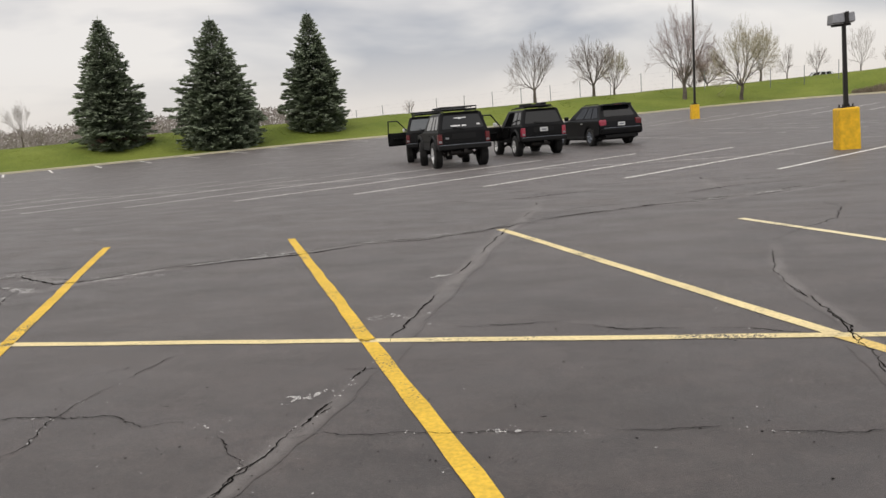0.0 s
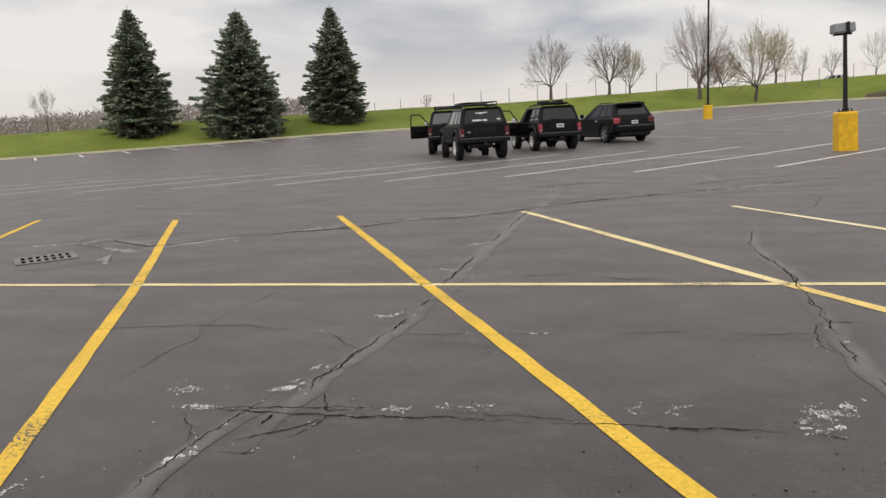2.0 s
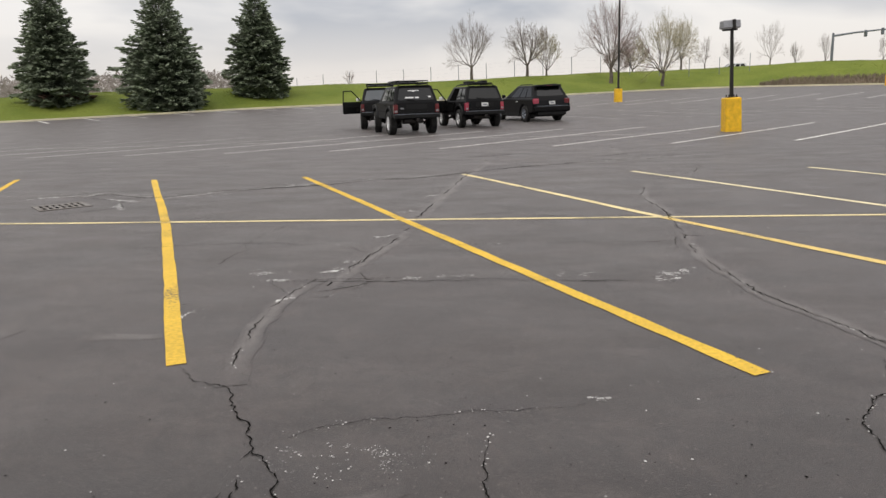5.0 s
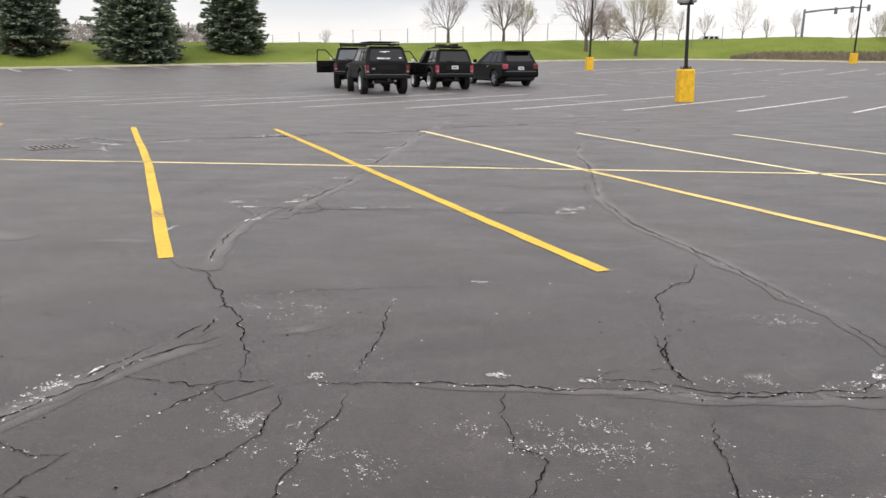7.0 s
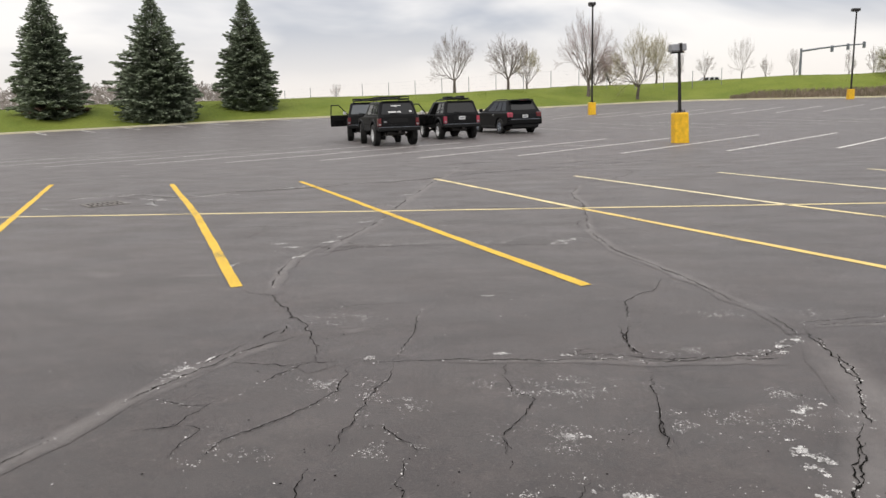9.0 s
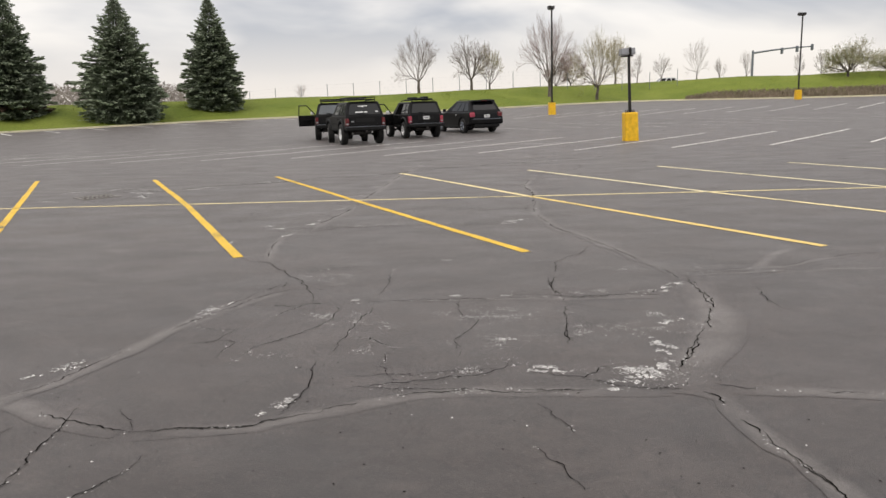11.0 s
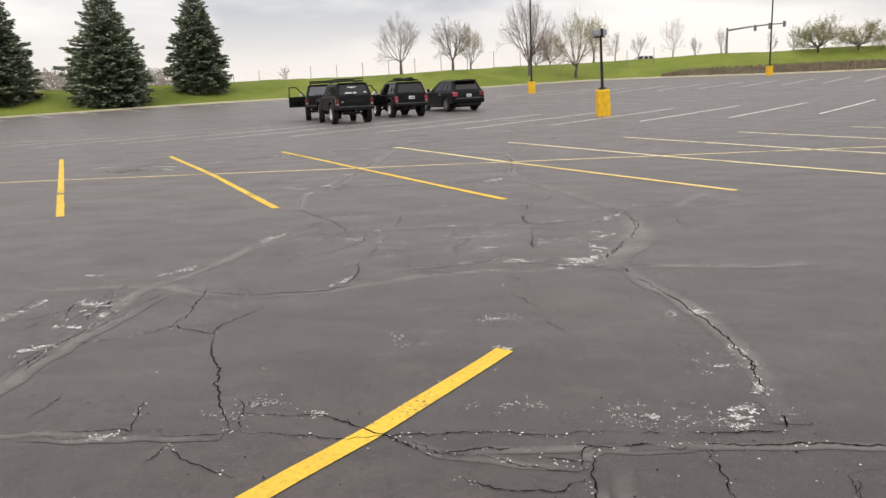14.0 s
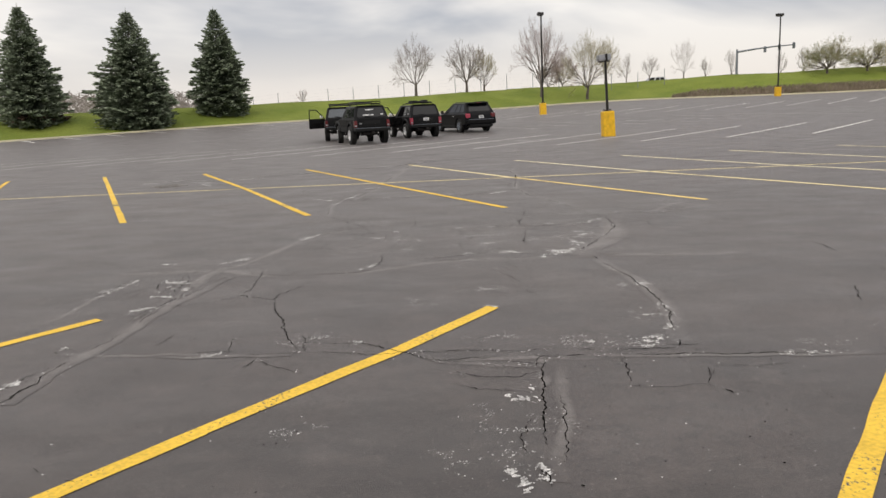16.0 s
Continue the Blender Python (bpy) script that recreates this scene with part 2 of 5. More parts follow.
RUBBER = material("black_tyre_rubber", (0.013, 0.013, 0.013), 0.85, second=(0.03, 0.028, 0.025), scale=6, amount=0.7)
CHROME = material("dull_chrome", (0.68, 0.68, 0.68), 0.38, metal=0.4, scale=5, amount=0.4)
REDLENS = material("red_lamp_lens", (0.13, 0.008, 0.011), 0.2, scale=5, amount=0.5, coat=0.5)
# lamp lens with its bright pinkish look put into the base colour
PINKLENS = material("brightened_red_lens", (0.42, 0.05, 0.085), 0.2, scale=5, amount=0.5, coat=0.5)
WHITEPAINT = material("white_vinyl_and_paint", (0.74, 0.74, 0.73), 0.45, scale=5, amount=0.2)
CARWHITE = material("white_car_paint", (0.70, 0.70, 0.70), 0.3, scale=1, amount=0.2, coat=0.5)
CARGREY = material("silver_brown_car_paint", (0.22, 0.18, 0.16), 0.35, metal=0.3, scale=1, amount=0.2, coat=0.5)


# ---------------- mesh helpers ----------------
def mesh_of(name, bm, mat):
    me = bpy.data.meshes.new(name)
    bm.to_mesh(me)
    bm.free()
    me.materials.append(mat)
    return me


def part(name, bm, mat, parent, label="", smooth=False):
    """One bmesh as one mesh object under a thing or a part."""
    me = mesh_of(name, bm, mat)
    if smooth:
        me.polygons.foreach_set("use_smooth", [True] * len(me.polygons))
    ob = new(name, me)
    ob.parent = parent
    return tagged(ob, label)


def raw(name, verts, faces, mat, parent=None):
    me = bpy.data.meshes.new(name)
    me.from_pydata(verts, [], faces)
    me.materials.append(mat)
    ob = new(name, me)
    ob.parent = parent
    return ob


def empty(name, m=None):
    ob = new(name)
    ob.empty_display_size = 0.2
    if m is not None:
        ob.matrix_basis = m
    return ob


def box(x0, x1, y0, y1, z0, z1, bevel=0.0, bm=None, top=(1.0, 1.0)):
    """A box; top scales its upper face in x and y."""
    bm = bm or bmesh.new()
    cx, cy, hx, hy = (x0 + x1) / 2, (y0 + y1) / 2, (x1 - x0) / 2, (y1 - y0) / 2
    vs = [bm.verts.new((cx + sx * hx * (top[0] if z == z1 else 1), cy + sy * hy * (top[1] if z == z1 else 1), z)) for z in (z0, z1) for sx, sy in ((-1, -1), (1, -1), (1, 1), (-1, 1))]
    fs = [bm.faces.new([vs[i] for i in f]) for f in ((3, 2, 1, 0), (4, 5, 6, 7), (0, 1, 5, 4), (1, 2, 6, 5), (2, 3, 7, 6), (3, 0, 4, 7))]
    if bevel:
        edges = list({e for f in fs for e in f.edges})
        bmesh.ops.bevel(bm, geom=edges, offset=bevel, segments=2, affect="EDGES", profile=0.5)
    return bm


def tube(points, radii, sides=8, bm=None, caps=True):
    """A tapered tube along points."""
    bm = bm or bmesh.new()
    rings = []
    points = [Vector(p) for p in points]
    for i, p in enumerate(points):
        d = (points[min(i + 1, len(points) - 1)] - points[max(i - 1, 0)]).normalized()
        a = d.orthogonal().normalized() if abs(d.z) < 0.99 else Vector((1, 0, 0))
        c = d.cross(a)
        r = radii[i] if isinstance(radii, (list, tuple)) else radii
        rings.append([bm.verts.new(p + r * (math.cos(k * math.tau / sides) * a + math.sin(k * math.tau / sides) * c)) for k in range(sides)])
    for r0, r1 in zip(rings, rings[1:]):
        for k in range(sides):
            bm.faces.new((r0[k], r0[(k + 1) % sides], r1[(k + 1) % sides], r1[k]))
    if caps:
        bm.faces.new(rings[0][::-1])
        bm.faces.new(rings[-1])
    return bm


def lathe_x(profile, sides=28, bm=None, caps=True):
    """A solid turned about the x axis, from (x, radius) pairs."""
    bm = bm or bmesh.new()
    rings = [[bm.verts.new((x, r * math.cos(k * math.tau / sides), r * math.sin(k * math.tau / sides))) for k in range(sides)] for x, r in profile]
    for r0, r1 in zip(rings, rings[1:]):
        for k in range(sides):
            bm.faces.new((r0[k], r1[k], r1[(k + 1) % sides], r0[(k + 1) % sides]))
    if caps:
        bm.faces.new(rings[0])
        bm.faces.new(rings[-1][::-1])
    return bm


def extrude_profile(profile, half, bevel=0.03, nip=0.0):
    """A side outline of (y, z) pairs given thickness across x; nip narrows the upper points."""
    bm = bmesh.new()
    left = [bm.verts.new((-half, y, z)) for y, z in profile]
    right = [bm.verts.new((half, y, z)) for y, z in profile]
    count = len(profile)
    a, b = bm.faces.new(left), bm.faces.new(right[::-1])
    for i in range(count):
        bm.faces.new((left[i], right[i], right[(i + 1) % count], left[(i + 1) % count])[::-1])
    bmesh.ops.recalc_face_normals(bm, faces=bm.faces[:])
    if bevel:
        bmesh.ops.bevel(bm, geom=list(a.edges) + list(b.edges), offset=bevel, segments=2, affect="EDGES", profile=0.5)
    return bm


# ---------------- the lie of the land ----------------
KERB_LINE = ((-400, -90), (-150, 8), (-70, 37), (-46, 47.3), (-42, 49.5), (-36.5, 53.2), (-32, 56.8), (-27, 61.5), (-18, 64.6), (-8, 68.2), (1.3, 72), (10, 78.0), (17, 80.3), (24, 78.2), (31, 74.0), (38, 72.5), (46, 73), (70, 77), (120, 80), (400, 80))
CREST = ((-400, 2.5), (-80, 2.45), (-55, 2.5), (-40, 2.75), (-27, 3.0), (-8, 3.2), (3, 3.45), (17, 3.8), (30, 3.9), (60, 4.1), (400, 4.2))


def kerb_y(x):
    xs, ys = zip(*KERB_LINE)
    return float(sum(np.interp(x + d, xs, ys) for d in (-3.0, -1.5, 0.0, 1.5, 3.0)) / 5)


def crest_z(x):
    xs, zs = zip(*CREST)
    return float(np.interp(x, xs, zs))


def lot_z(y):
    """The lot is level where the camera walks and climbs gently towards its far edge."""
    v = (y - 33.5) / 3.0
    return 0.029 * 3.0 * (v if v > 30 else math.log1p(math.exp(v)))


def bank_z(x, y):
    k = kerb_y(x)
    s = min(max((y - k) * 0.93 / 14.0, 0.0), 1.0)
    low = lot_z(k) + 0.11
    lumps = 0.22 * noise.noise((x * 0.11, y * 0.13, 0.0)) + 0.08 * noise.noise((x * 0.5, y * 0.5, 3.0))
    fall = 0.055 * min(max((y - k) * 0.93 - 16.0, 0.0), 18.0)
    return low - fall + (crest_z(x) - low) * s * s * (3 - 2 * s) + lumps * s * (1 if s < 1 else 0.8)


def land_z(x, y):
    return lot_z(y) if y < kerb_y(x) else bank_z(x, y)


def columns():
    xs = [-400, -250, -180, -140, -110, -90]
    xs += list(np.arange(-80, 80.1, 2.0)) + [90, 110, 140, 180, 250, 400]
    return [float(x) for x in xs]


def lot_ground():
    xs, rows = columns(), 90
    verts, faces = [], []
    for x in xs:
        k = kerb_y(x)
        for j in range(rows):
            f = j / (rows - 1)
            y = -140 + (k + 140) * f
            verts.append((x, y, lot_z(y)))
    for i in range(len(xs) - 1):
        for j in range(rows - 1):
            a = i * rows + j
            faces.append((a, a + rows, a + rows + 1, a + 1))
    ob = raw("ground", verts, faces, ASPHALT)
    return tagged(ob, "cracked grey asphalt of a large empty parking lot", "parking lot", kind="structure")


def grass_bank():
    xs = columns()
    steps = [0.16, 0.6, 1.2, 2, 3, 4, 5, 6, 7, 8, 9, 10, 11, 12, 13, 14, 15, 16, 18, 21, 26, 34, 50, 90, 200, 900, 2500]
    verts, faces, rows = [], [], len(steps)
    for x in xs:
        k = kerb_y(x)
        for s in steps:
            verts.append((x, k + s, bank_z(x, k + s) - (0.004 * max(0, s - 20) if s < 300 else 1.5)))
    for i in range(len(xs) - 1):
        for j in range(rows - 1):
            a = i * rows + j
            faces.append((a, a + rows, a + rows + 1, a + 1))
    ob = raw("grass_bank", verts, faces, GRASS)
    ob.data.polygons.foreach_set("use_smooth", [True] * len(faces))
    return tagged(ob, "bright green spring grass bank beyond the lot", "grass", kind="structure")


def kerb():
    bm = bmesh.new()
    xs = [float(x) for x in np.arange(-110, 110.1, 1.0)]
    shape = ((-0.02, -0.05), (0.0, 0.12), (0.03, 0.15), (0.15, 0.15), (0.18, 0.12), (0.18, -0.05))
    rings = []
    for x in xs:
        k = kerb_y(x)
        rings.append([bm.verts.new((x, k + dy, lot_z(k) + dz)) for dy, dz in shape])
    for a, b in zip(rings, rings[1:]):
        for i in range(len(shape) - 1):
            bm.faces.new((a[i], b[i], b[i + 1], a[i + 1]))
    ob = new("kerb", mesh_of("kerb", bm, CONCRETE))
    tagged(ob, "pale weathered concrete kerb round the lot", "kerb", kind="structure")


lot = lot_ground()
grass_bank()
kerb()


# ---------------- painted lines ----------------
def line(p, q, mat, width=0.105, label="worn yellow painted parking line", group="parking lines", wobble=0.008):
    """A painted stripe with slightly uneven edges, lying on the lot."""
    p, q = Vector(p), Vector(q)
    d = (q - p)
    steps = max(2, int(d.length / 0.16))
    side = Vector((-d.y, d.x)).normalized()
    bm = bmesh.new()
    rows, seed = [], p.x * 3.7 + p.y * 1.9
    for i in range(steps + 1):
        c = p + d * (i / steps)
        c = c + side * wobble * 1.1 * noise.noise((i * 0.11, seed, 0))
        a = width / 2 + wobble * noise.noise((i * 0.45, seed, 5)) * 1.2
        b = width / 2 + wobble * noise.noise((i * 0.45, seed, 9)) * 1.2
        rows.append([bm.verts.new((*(c + side * a), lot_z(c.y) + 0.004)), bm.verts.new((*(c - side * b), lot_z(c.y) + 0.004))])
    for r, s in zip(rows, rows[1:]):
        bm.faces.new((r[0], r[1], s[1], s[0]))
    ob = new("parking_line", mesh_of("parking_line", bm, mat))
    return tagged(ob, label, "parking line", group, "structure")


# double row of slanted stalls that the camera backs away from
for k in range(-4, 12):
    end, mid, top = (-3.14 + 3.0 * k - (0.05 if k == 0 else 0), 1.53), (-5.70 + 2.92 * k, 6.23), (-8.50 + 2.97 * k - (0.25 if k < 0 else 0), 11.15 + (0.5 if k < 0 else 0.1 * max(0, k - 3)))
    if k < 0:
        mid = (end[0] + 0.465 * (top[0] - end[0]), 6.23)
    # stall lines pale towards the right: overexposure put into the paint colours
    near, far = (YELLOW, YELLOW) if k < 1 else (YELLOW, YELLOW) if k == 1 else (MELLOW, LIGHT) if k == 2 else (LIGHT, PALE) if k == 3 else (PALE, PALE)
    line(end, mid, near, label="worn yellow painted parking stall line")
    line(mid, top, far, label="worn yellow painted parking stall line")
for a, b in ((-20.0, -9.0), (-9.0, 6.0), (6.0, 30.0)):
    line((a, 6.23), (b, 6.23), LIGHT, 0.09, "long yellow painted line between stalls")
# the next row, slanted the other way, begins beside the camera
for k in range(-4, 6):
    x = -0.41 + 3.16 * k
    bends = ((x - 0.01, -4.07), (x - 0.65, -5.06), (x - 0.94, -5.44), (x - 1.50, -6.21), (x - 6.55, -13.4)) if k == 0 else ((x + 0.06 * (k == 1), -4.07), (x - 6.6 + 0.5 * (k == 1), -13.4))
    for p, q in zip(bends, bends[1:]):
        line(p, q, YELLOW, 0.11, "worn yellow painted parking stall line")
# white double row round the near lamp base
for k in range(-8, 9):
    x = -0.81 + 3.06 * k
    thin = WHITE
    line((x, 17.85), (x + 3.35, 22.4), thin, 0.10, "worn white painted parking stall line")
    line((x + 3.35, 22.4), (x + 6.7, 27.0), thin if k > -5 else FAINT, 0.10, "worn white painted parking stall line")
for a, b in ((-20, -12.5), (-11.5, -7), (-4.5, 3.6)):
    line((a, 22.55), (b, 22.45), FAINT, 0.09, "faint white painted line between stalls")
# row beyond, slanted back
for k in range(-3, 10):
    x = 0.4 + 3.06 * k
    line((x + 5.6, 34.2), (x + 2.8, 38.4), FAINT, 0.10, "faint white painted parking stall line")
    if k % 3:
        line((x + 2.8, 38.4), (x, 42.6), FAINT, 0.10, "faint white painted parking stall line")
for a, b in ((-36, -31), (-20, -13), (5, 12), (15, 26), (28, 34)):
    line((a, 38.4), (b, 38.4), FAINT, 0.10, "faint white painted line between stalls")
# far double row round the tall lamps
for k in range(-8, 14):
    x = -1.6 + 3.06 * k
    line((x, 49.0), (x + 6.4, 57.8), WHITE if k > 0 else FAINT, 0.11, "worn white painted parking stall line")
for a, b in ((2, 14), (17, 40)):
    line((a, 53.4), (b, 53.4), FAINT, 0.10, "faint white painted line between stalls")
# single row against the kerb
for k in range(22):
    x = -52.69 + 2.66 * k
    y = kerb_y(x) - 0.25
    line((x, y), (x + 3.6, y - 3.9), WHITE, 0.16, "white painted stall line against the kerb")


# ---------------- cracks, crack filler and loose stone ----------------
crack_v, crack_f, seal_v, seal_f, crumbs = [], [], [], [], []


def ribbon(pts, width, z, verts, faces, ragged, seed):
    first = len(verts)
    for i, p in enumerate(pts):
        d = (pts[min(i + 1, len(pts) - 1)] - pts[max(i - 1, 0)]).normalized()
        s = Vector((-d.y, d.x))
        ends = min(1.0, 0.25 + 3.0 * min(i, len(pts) - 1 - i) / max(1, len(pts) - 1))
        w = width * ends * (1 + ragged * noise.noise((i * 0.7, seed, 2.0)))
        verts += [(*(p + s * w / 2), lot_z(p.y) + z), (*(p - s * w / 2), lot_z(p.y) + z)]
    for i in range(len(pts) - 1):
        a = first + 2 * i
        faces.append((a, a + 1, a + 3, a + 2))


cover = []


def filler(pts, width, seed):
    """A smear of old filler, thin at its edges."""
    first = len(seal_v)
    z = 0.0009 + 0.0014 * (seed * 7.3 % 1.0)
    for i, p in enumerate(pts):
        d = (pts[min(i + 3, len(pts) - 1)] - pts[max(i - 3, 0)]).normalized()
        s = Vector((-d.y, d.x))
        a = width * (1 + 0.5 * noise.noise((i * 0.3, seed, 2.0)))
        c = width * (1 + 0.5 * noise.noise((i * 0.3, seed, 6.0)))
        ends = min(1.0, 4.0 * min(i, len(pts) - 1 - i) / max(1, len(pts) - 1))
        for off, amount in ((a, 0.0), (a * 0.35, 1.0), (-c * 0.35, 1.0), (-c, 0.0)):
            seal_v.append((*(p + s * off), lot_z(p.y) + z))
            cover.append(amount * ends)
    for i in range(len(pts) - 1):
        for k in range(3):
            a = first + 4 * i + k
            seal_f.append((a, a + 1, a + 5, a + 4))


def bent(corners, step=0.022, seed=0.0):
    """Fine points along a few corners, swinging to and fro as a crack does."""
    corners = [Vector(p) for p in corners]
    fine = []
    for a, b in zip(corners, corners[1:]):
        n = max(2, int((b - a).length / step))
        side = Vector((-(b - a).y, (b - a).x)).normalized()
        for i in range(n):
            p = a + (b - a) * (i / n)
            swing = 0.030 * noise.noise((p.x * 3, p.y * 3, seed)) + 0.022 * noise.noise((p.x * 9, p.y * 9, seed)) + 0.018 * noise.noise((p.x * 23, p.y * 23, seed)) + 0.009 * noise.noise((p.x * 61, p.y * 61, seed))
            fine.append(p + side * swing)
    return fine + [corners[-1]]


def crack(kind, pts, width=0.0055):
    """A jagged crack through a few corners. n: bare; s: with worn filler beside it; b: a broad filled one."""
    seed = pts[0][0] * 5.1 + pts[0][1] * 2.3
    far = max(0.0, sum(p[1] for p in pts) / len(pts))
    shut = -2.0 if kind == "n" and width > 0.0085 else -0.42 if kind == "n" else -0.1
    width *= 0.85 + 0.04 * far
    fine = bent(pts, 0.016 if far < 6 else 0.03, seed)
    if kind != "n":
        wide = (0.08 if kind == "b" else 0.036) if far < 7 else 0.13
        filler([p + Vector((0.02, -0.015)) for p in fine[::7]], wide, seed)
    for p in fine[::3]:
        if noise.noise((p.x * 4, p.y * 4, seed)) > 0.05 and random.random() < 0.8:
            crumbs.append((p.x, p.y))
    # the open joint comes and goes along its length
    run = []
    for i, p in enumerate(fine):
        open_ = noise.noise((i * 0.05, seed, 7.0)) > shut
        if open_:
            run.append(p)
        if (not open_ or i == len(fine) - 1) and len(run) > 3:
            ribbon(run, width * random.uniform(0.7, 1.3), 0.0045, crack_v, crack_f, 1.5, seed)
            run = []
        elif not open_:
            run = []


chip_v, chip_f = [], []


def stone(px, py, s):
    """One small flat-bottomed chip."""
    z, t, first = lot_z(py) + 0.002, random.uniform(0, 6.3), len(chip_v)
    for k in range(5):
        q = t + k * math.tau / 5
        chip_v.append((px + s * random.uniform(0.7, 1.3) * math.cos(q), py + s * random.uniform(0.7, 1.3) * math.sin(q), z))
    chip_v.append((px, py, z + s * 0.55))
    chip_f.extend((first + k, first + (k + 1) % 5, first + 5) for k in range(5))


def chips(x, y, r):
    """A patch of loose pale stone where the surface has ravelled."""
    far = math.hypot(x, y + 4)
    for _ in range(max(2, int(800 * r / 0.3 * (1.0 if far < 7 else 0.6)))):
        a, d = random.uniform(0, math.tau), r * random.random() ** 0.9
        px, py = x + 0.95 * d * math.cos(a), y + 0.5 * d * math.sin(a)
        if r > 0.02 and noise.noise((px * 7, py * 9, 1.0)) + 0.6 * noise.noise((px * 31, py * 31, 2.0)) < 0.14:
            continue
        s = (0.0012 + 0.0038 * random.random() ** 3) * (1.0 if far < 7 else 1.7)
        stone(px, py, s)




def scar(p, q):
    """A ragged pale patch where the top coat has worn off down to the stone."""
    p, q = Vector(p), Vector(q)
    reach = (q - p).length
    across = Vector((-(q - p).y, (q - p).x)).normalized()
    for _ in range(int(130 + 1000 * reach)):
        t = random.random()
        w = (0.016 + 0.06 * min(0.5, reach)) * (1 + noise.noise((t * 5, p.x * 7, p.y))) * (0.35 + 1.3 * t * (1 - t))
        c = p + (q - p) * t + across * random.gauss(0, w)
        if noise.noise((c.x * 14, c.y * 14, 4.0)) + 0.7 * noise.noise((c.x * 38, c.y * 38, 1.0)) > 0.08:
            stone(c.x, c.y, 0.0018 + 0.0055 * random.random() ** 2)
    mid = (p + q) / 2
    chips(mid.x, mid.y, 0.2 * reach + 0.03)


# the network over the near lot
crack("b", [(-2.83, 2.92), (-2.82, 3.22), (-2.79, 3.55), (-2.79, 3.86), (-2.74, 4.36), (-2.67, 4.67), (-2.62, 5.10), (-2.62, 5.68)], 0.01)
crack("b", [(-2.62, 5.68), (-2.63, 6.86), (-2.58, 7.64), (-2.57, 9.02), (-2.48, 10.97), (-2.31, 13.07), (-2.38, 15.04)], 0.011)
crack("n", [(-2.76, 3.80), (-2.74, 4.04), (-2.74, 4.36), (-2.69, 4.70), (-2.61, 5.07)], 0.007)
crack("n", [(-3.42, 3.37), (-3.10, 3.37), (-2.89, 3.35), (-2.69, 3.35), (-2.35, 3.36), (-2.09, 3.38), (-1.84, 3.37), (-1.60, 3.37)], 0.008)
crack("n", [(-1.60, 3.37), (-1.23, 3.38), (-1.07, 3.38), (-0.90, 3.38), (-0.65, 3.38), (-0.36, 3.35), (-0.20, 3.33)], 0.008)
crack("n", [(-2.87, 3.01), (-2.70, 3.15), (-2.52, 3.33), (-2.35, 3.37)], 0.006)
crack("n", [(-2.76, 2.89), (-2.64, 3.09), (-2.49, 3.32)], 0.005)
crack("n", [(-5.40, 4.63), (-4.94, 4.76), (-4.33, 4.86), (-3.78, 4.90), (-3.53, 4.76), (-3.32, 4.83)], 0.006)
crack("n", [(-2.71, 4.67), (-2.50, 4.72), (-1.80, 4.77), (-1.14, 4.82), (-0.76, 4.87), (-0.42, 4.85), (0.02, 4.86)], 0.006)
crack("n", [(-4.04, 3.68), (-4.00, 3.92), (-4.05, 4.29), (-3.99, 4.49), (-4.12, 4.81), (-4.15, 5.22), (-4.06, 5.93)], 0.007)
crack("b", [(0.44, 9.54), (0.17, 8.11), (0.17, 7.41), (0.23, 6.83), (0.21, 6.18), (0.20, 5.64), (0.17, 5.20), (0.14, 4.69)], 0.009)
crack("n", [(0.17, 8.11), (0.17, 7.41), (0.23, 6.83), (0.21, 6.18), (0.20, 5.64), (0.17, 5.20), (0.14, 4.69), (0.18, 4.56)], 0.0055)
crack("n", [(0.16, 5.14), (0.05, 4.97), (-0.01, 4.63), (0.08, 4.47)], 0.006)
crack("n", [(0.16, 5.14), (0.35, 5.10)], 0.006)
crack("n", [(0.44, 9.54), (0.87, 10.18), (1.42, 10.88), (1.70, 11.76), (1.66, 12.49)], 0.006)
crack("b", [(-9.27, 8.59), (-8.52, 8.75), (-8.20, 9.13), (-6.95, 8.61)], 0.014)
crack("b", [(-6.86, 8.61), (-6.27, 9.25), (-5.65, 9.66), (-4.93, 9.93), (-4.30, 10.54), (-3.50, 10.66), (-2.84, 11.15), (-2.16, 11.88)], 0.016)
crack("n", [(-6.33, 9.34), (-5.65, 9.66), (-4.93, 9.93), (-4.30, 10.54), (-3.50, 10.66), (-2.84, 11.15), (-2.16, 11.88)], 0.016)
crack("b", [(-2.16, 11.88), (-1.14, 12.63), (-0.24, 13.14), (1.19, 13.92), (1.93, 14.49)], 0.016)
crack("n", [(-2.15, 11.81), (-1.14, 12.55), (-0.25, 13.06), (1.17, 13.83)], 0.014)
crack("n", [(-2.71, 6.74), (-2.16, 6.52), (-1.60, 6.63), (-1.14, 6.43), (-0.30, 6.40), (-0.00, 6.26)], 0.007)
crack("n", [(-3.04, 4.70), (-2.80, 4.42), (-2.74, 4.36)], 0.006)
crack("n", [(-2.69, 3.63), (-2.59, 3.51), (-2.56, 3.42), (-2.39, 3.47)], 0.005)
crack("n", [(-3.29, 3.30), (-3.15, 3.12), (-3.07, 2.98)], 0.005)
crack("n", [(-3.16, 1.50), (-2.97, 1.30), (-2.76, 1.21), (-2.58, 0.91), (-2.41, 0.64), (-2.24, 0.41), (-2.11, 0.12), (-2.01, -0.12), (-1.94, -0.38)], 0.008)
crack("b", [(-2.78, 1.27), (-2.93, 1.80), (-3.04, 2.50), (-3.02, 3.24), (-2.92, 3.69)], 0.007)
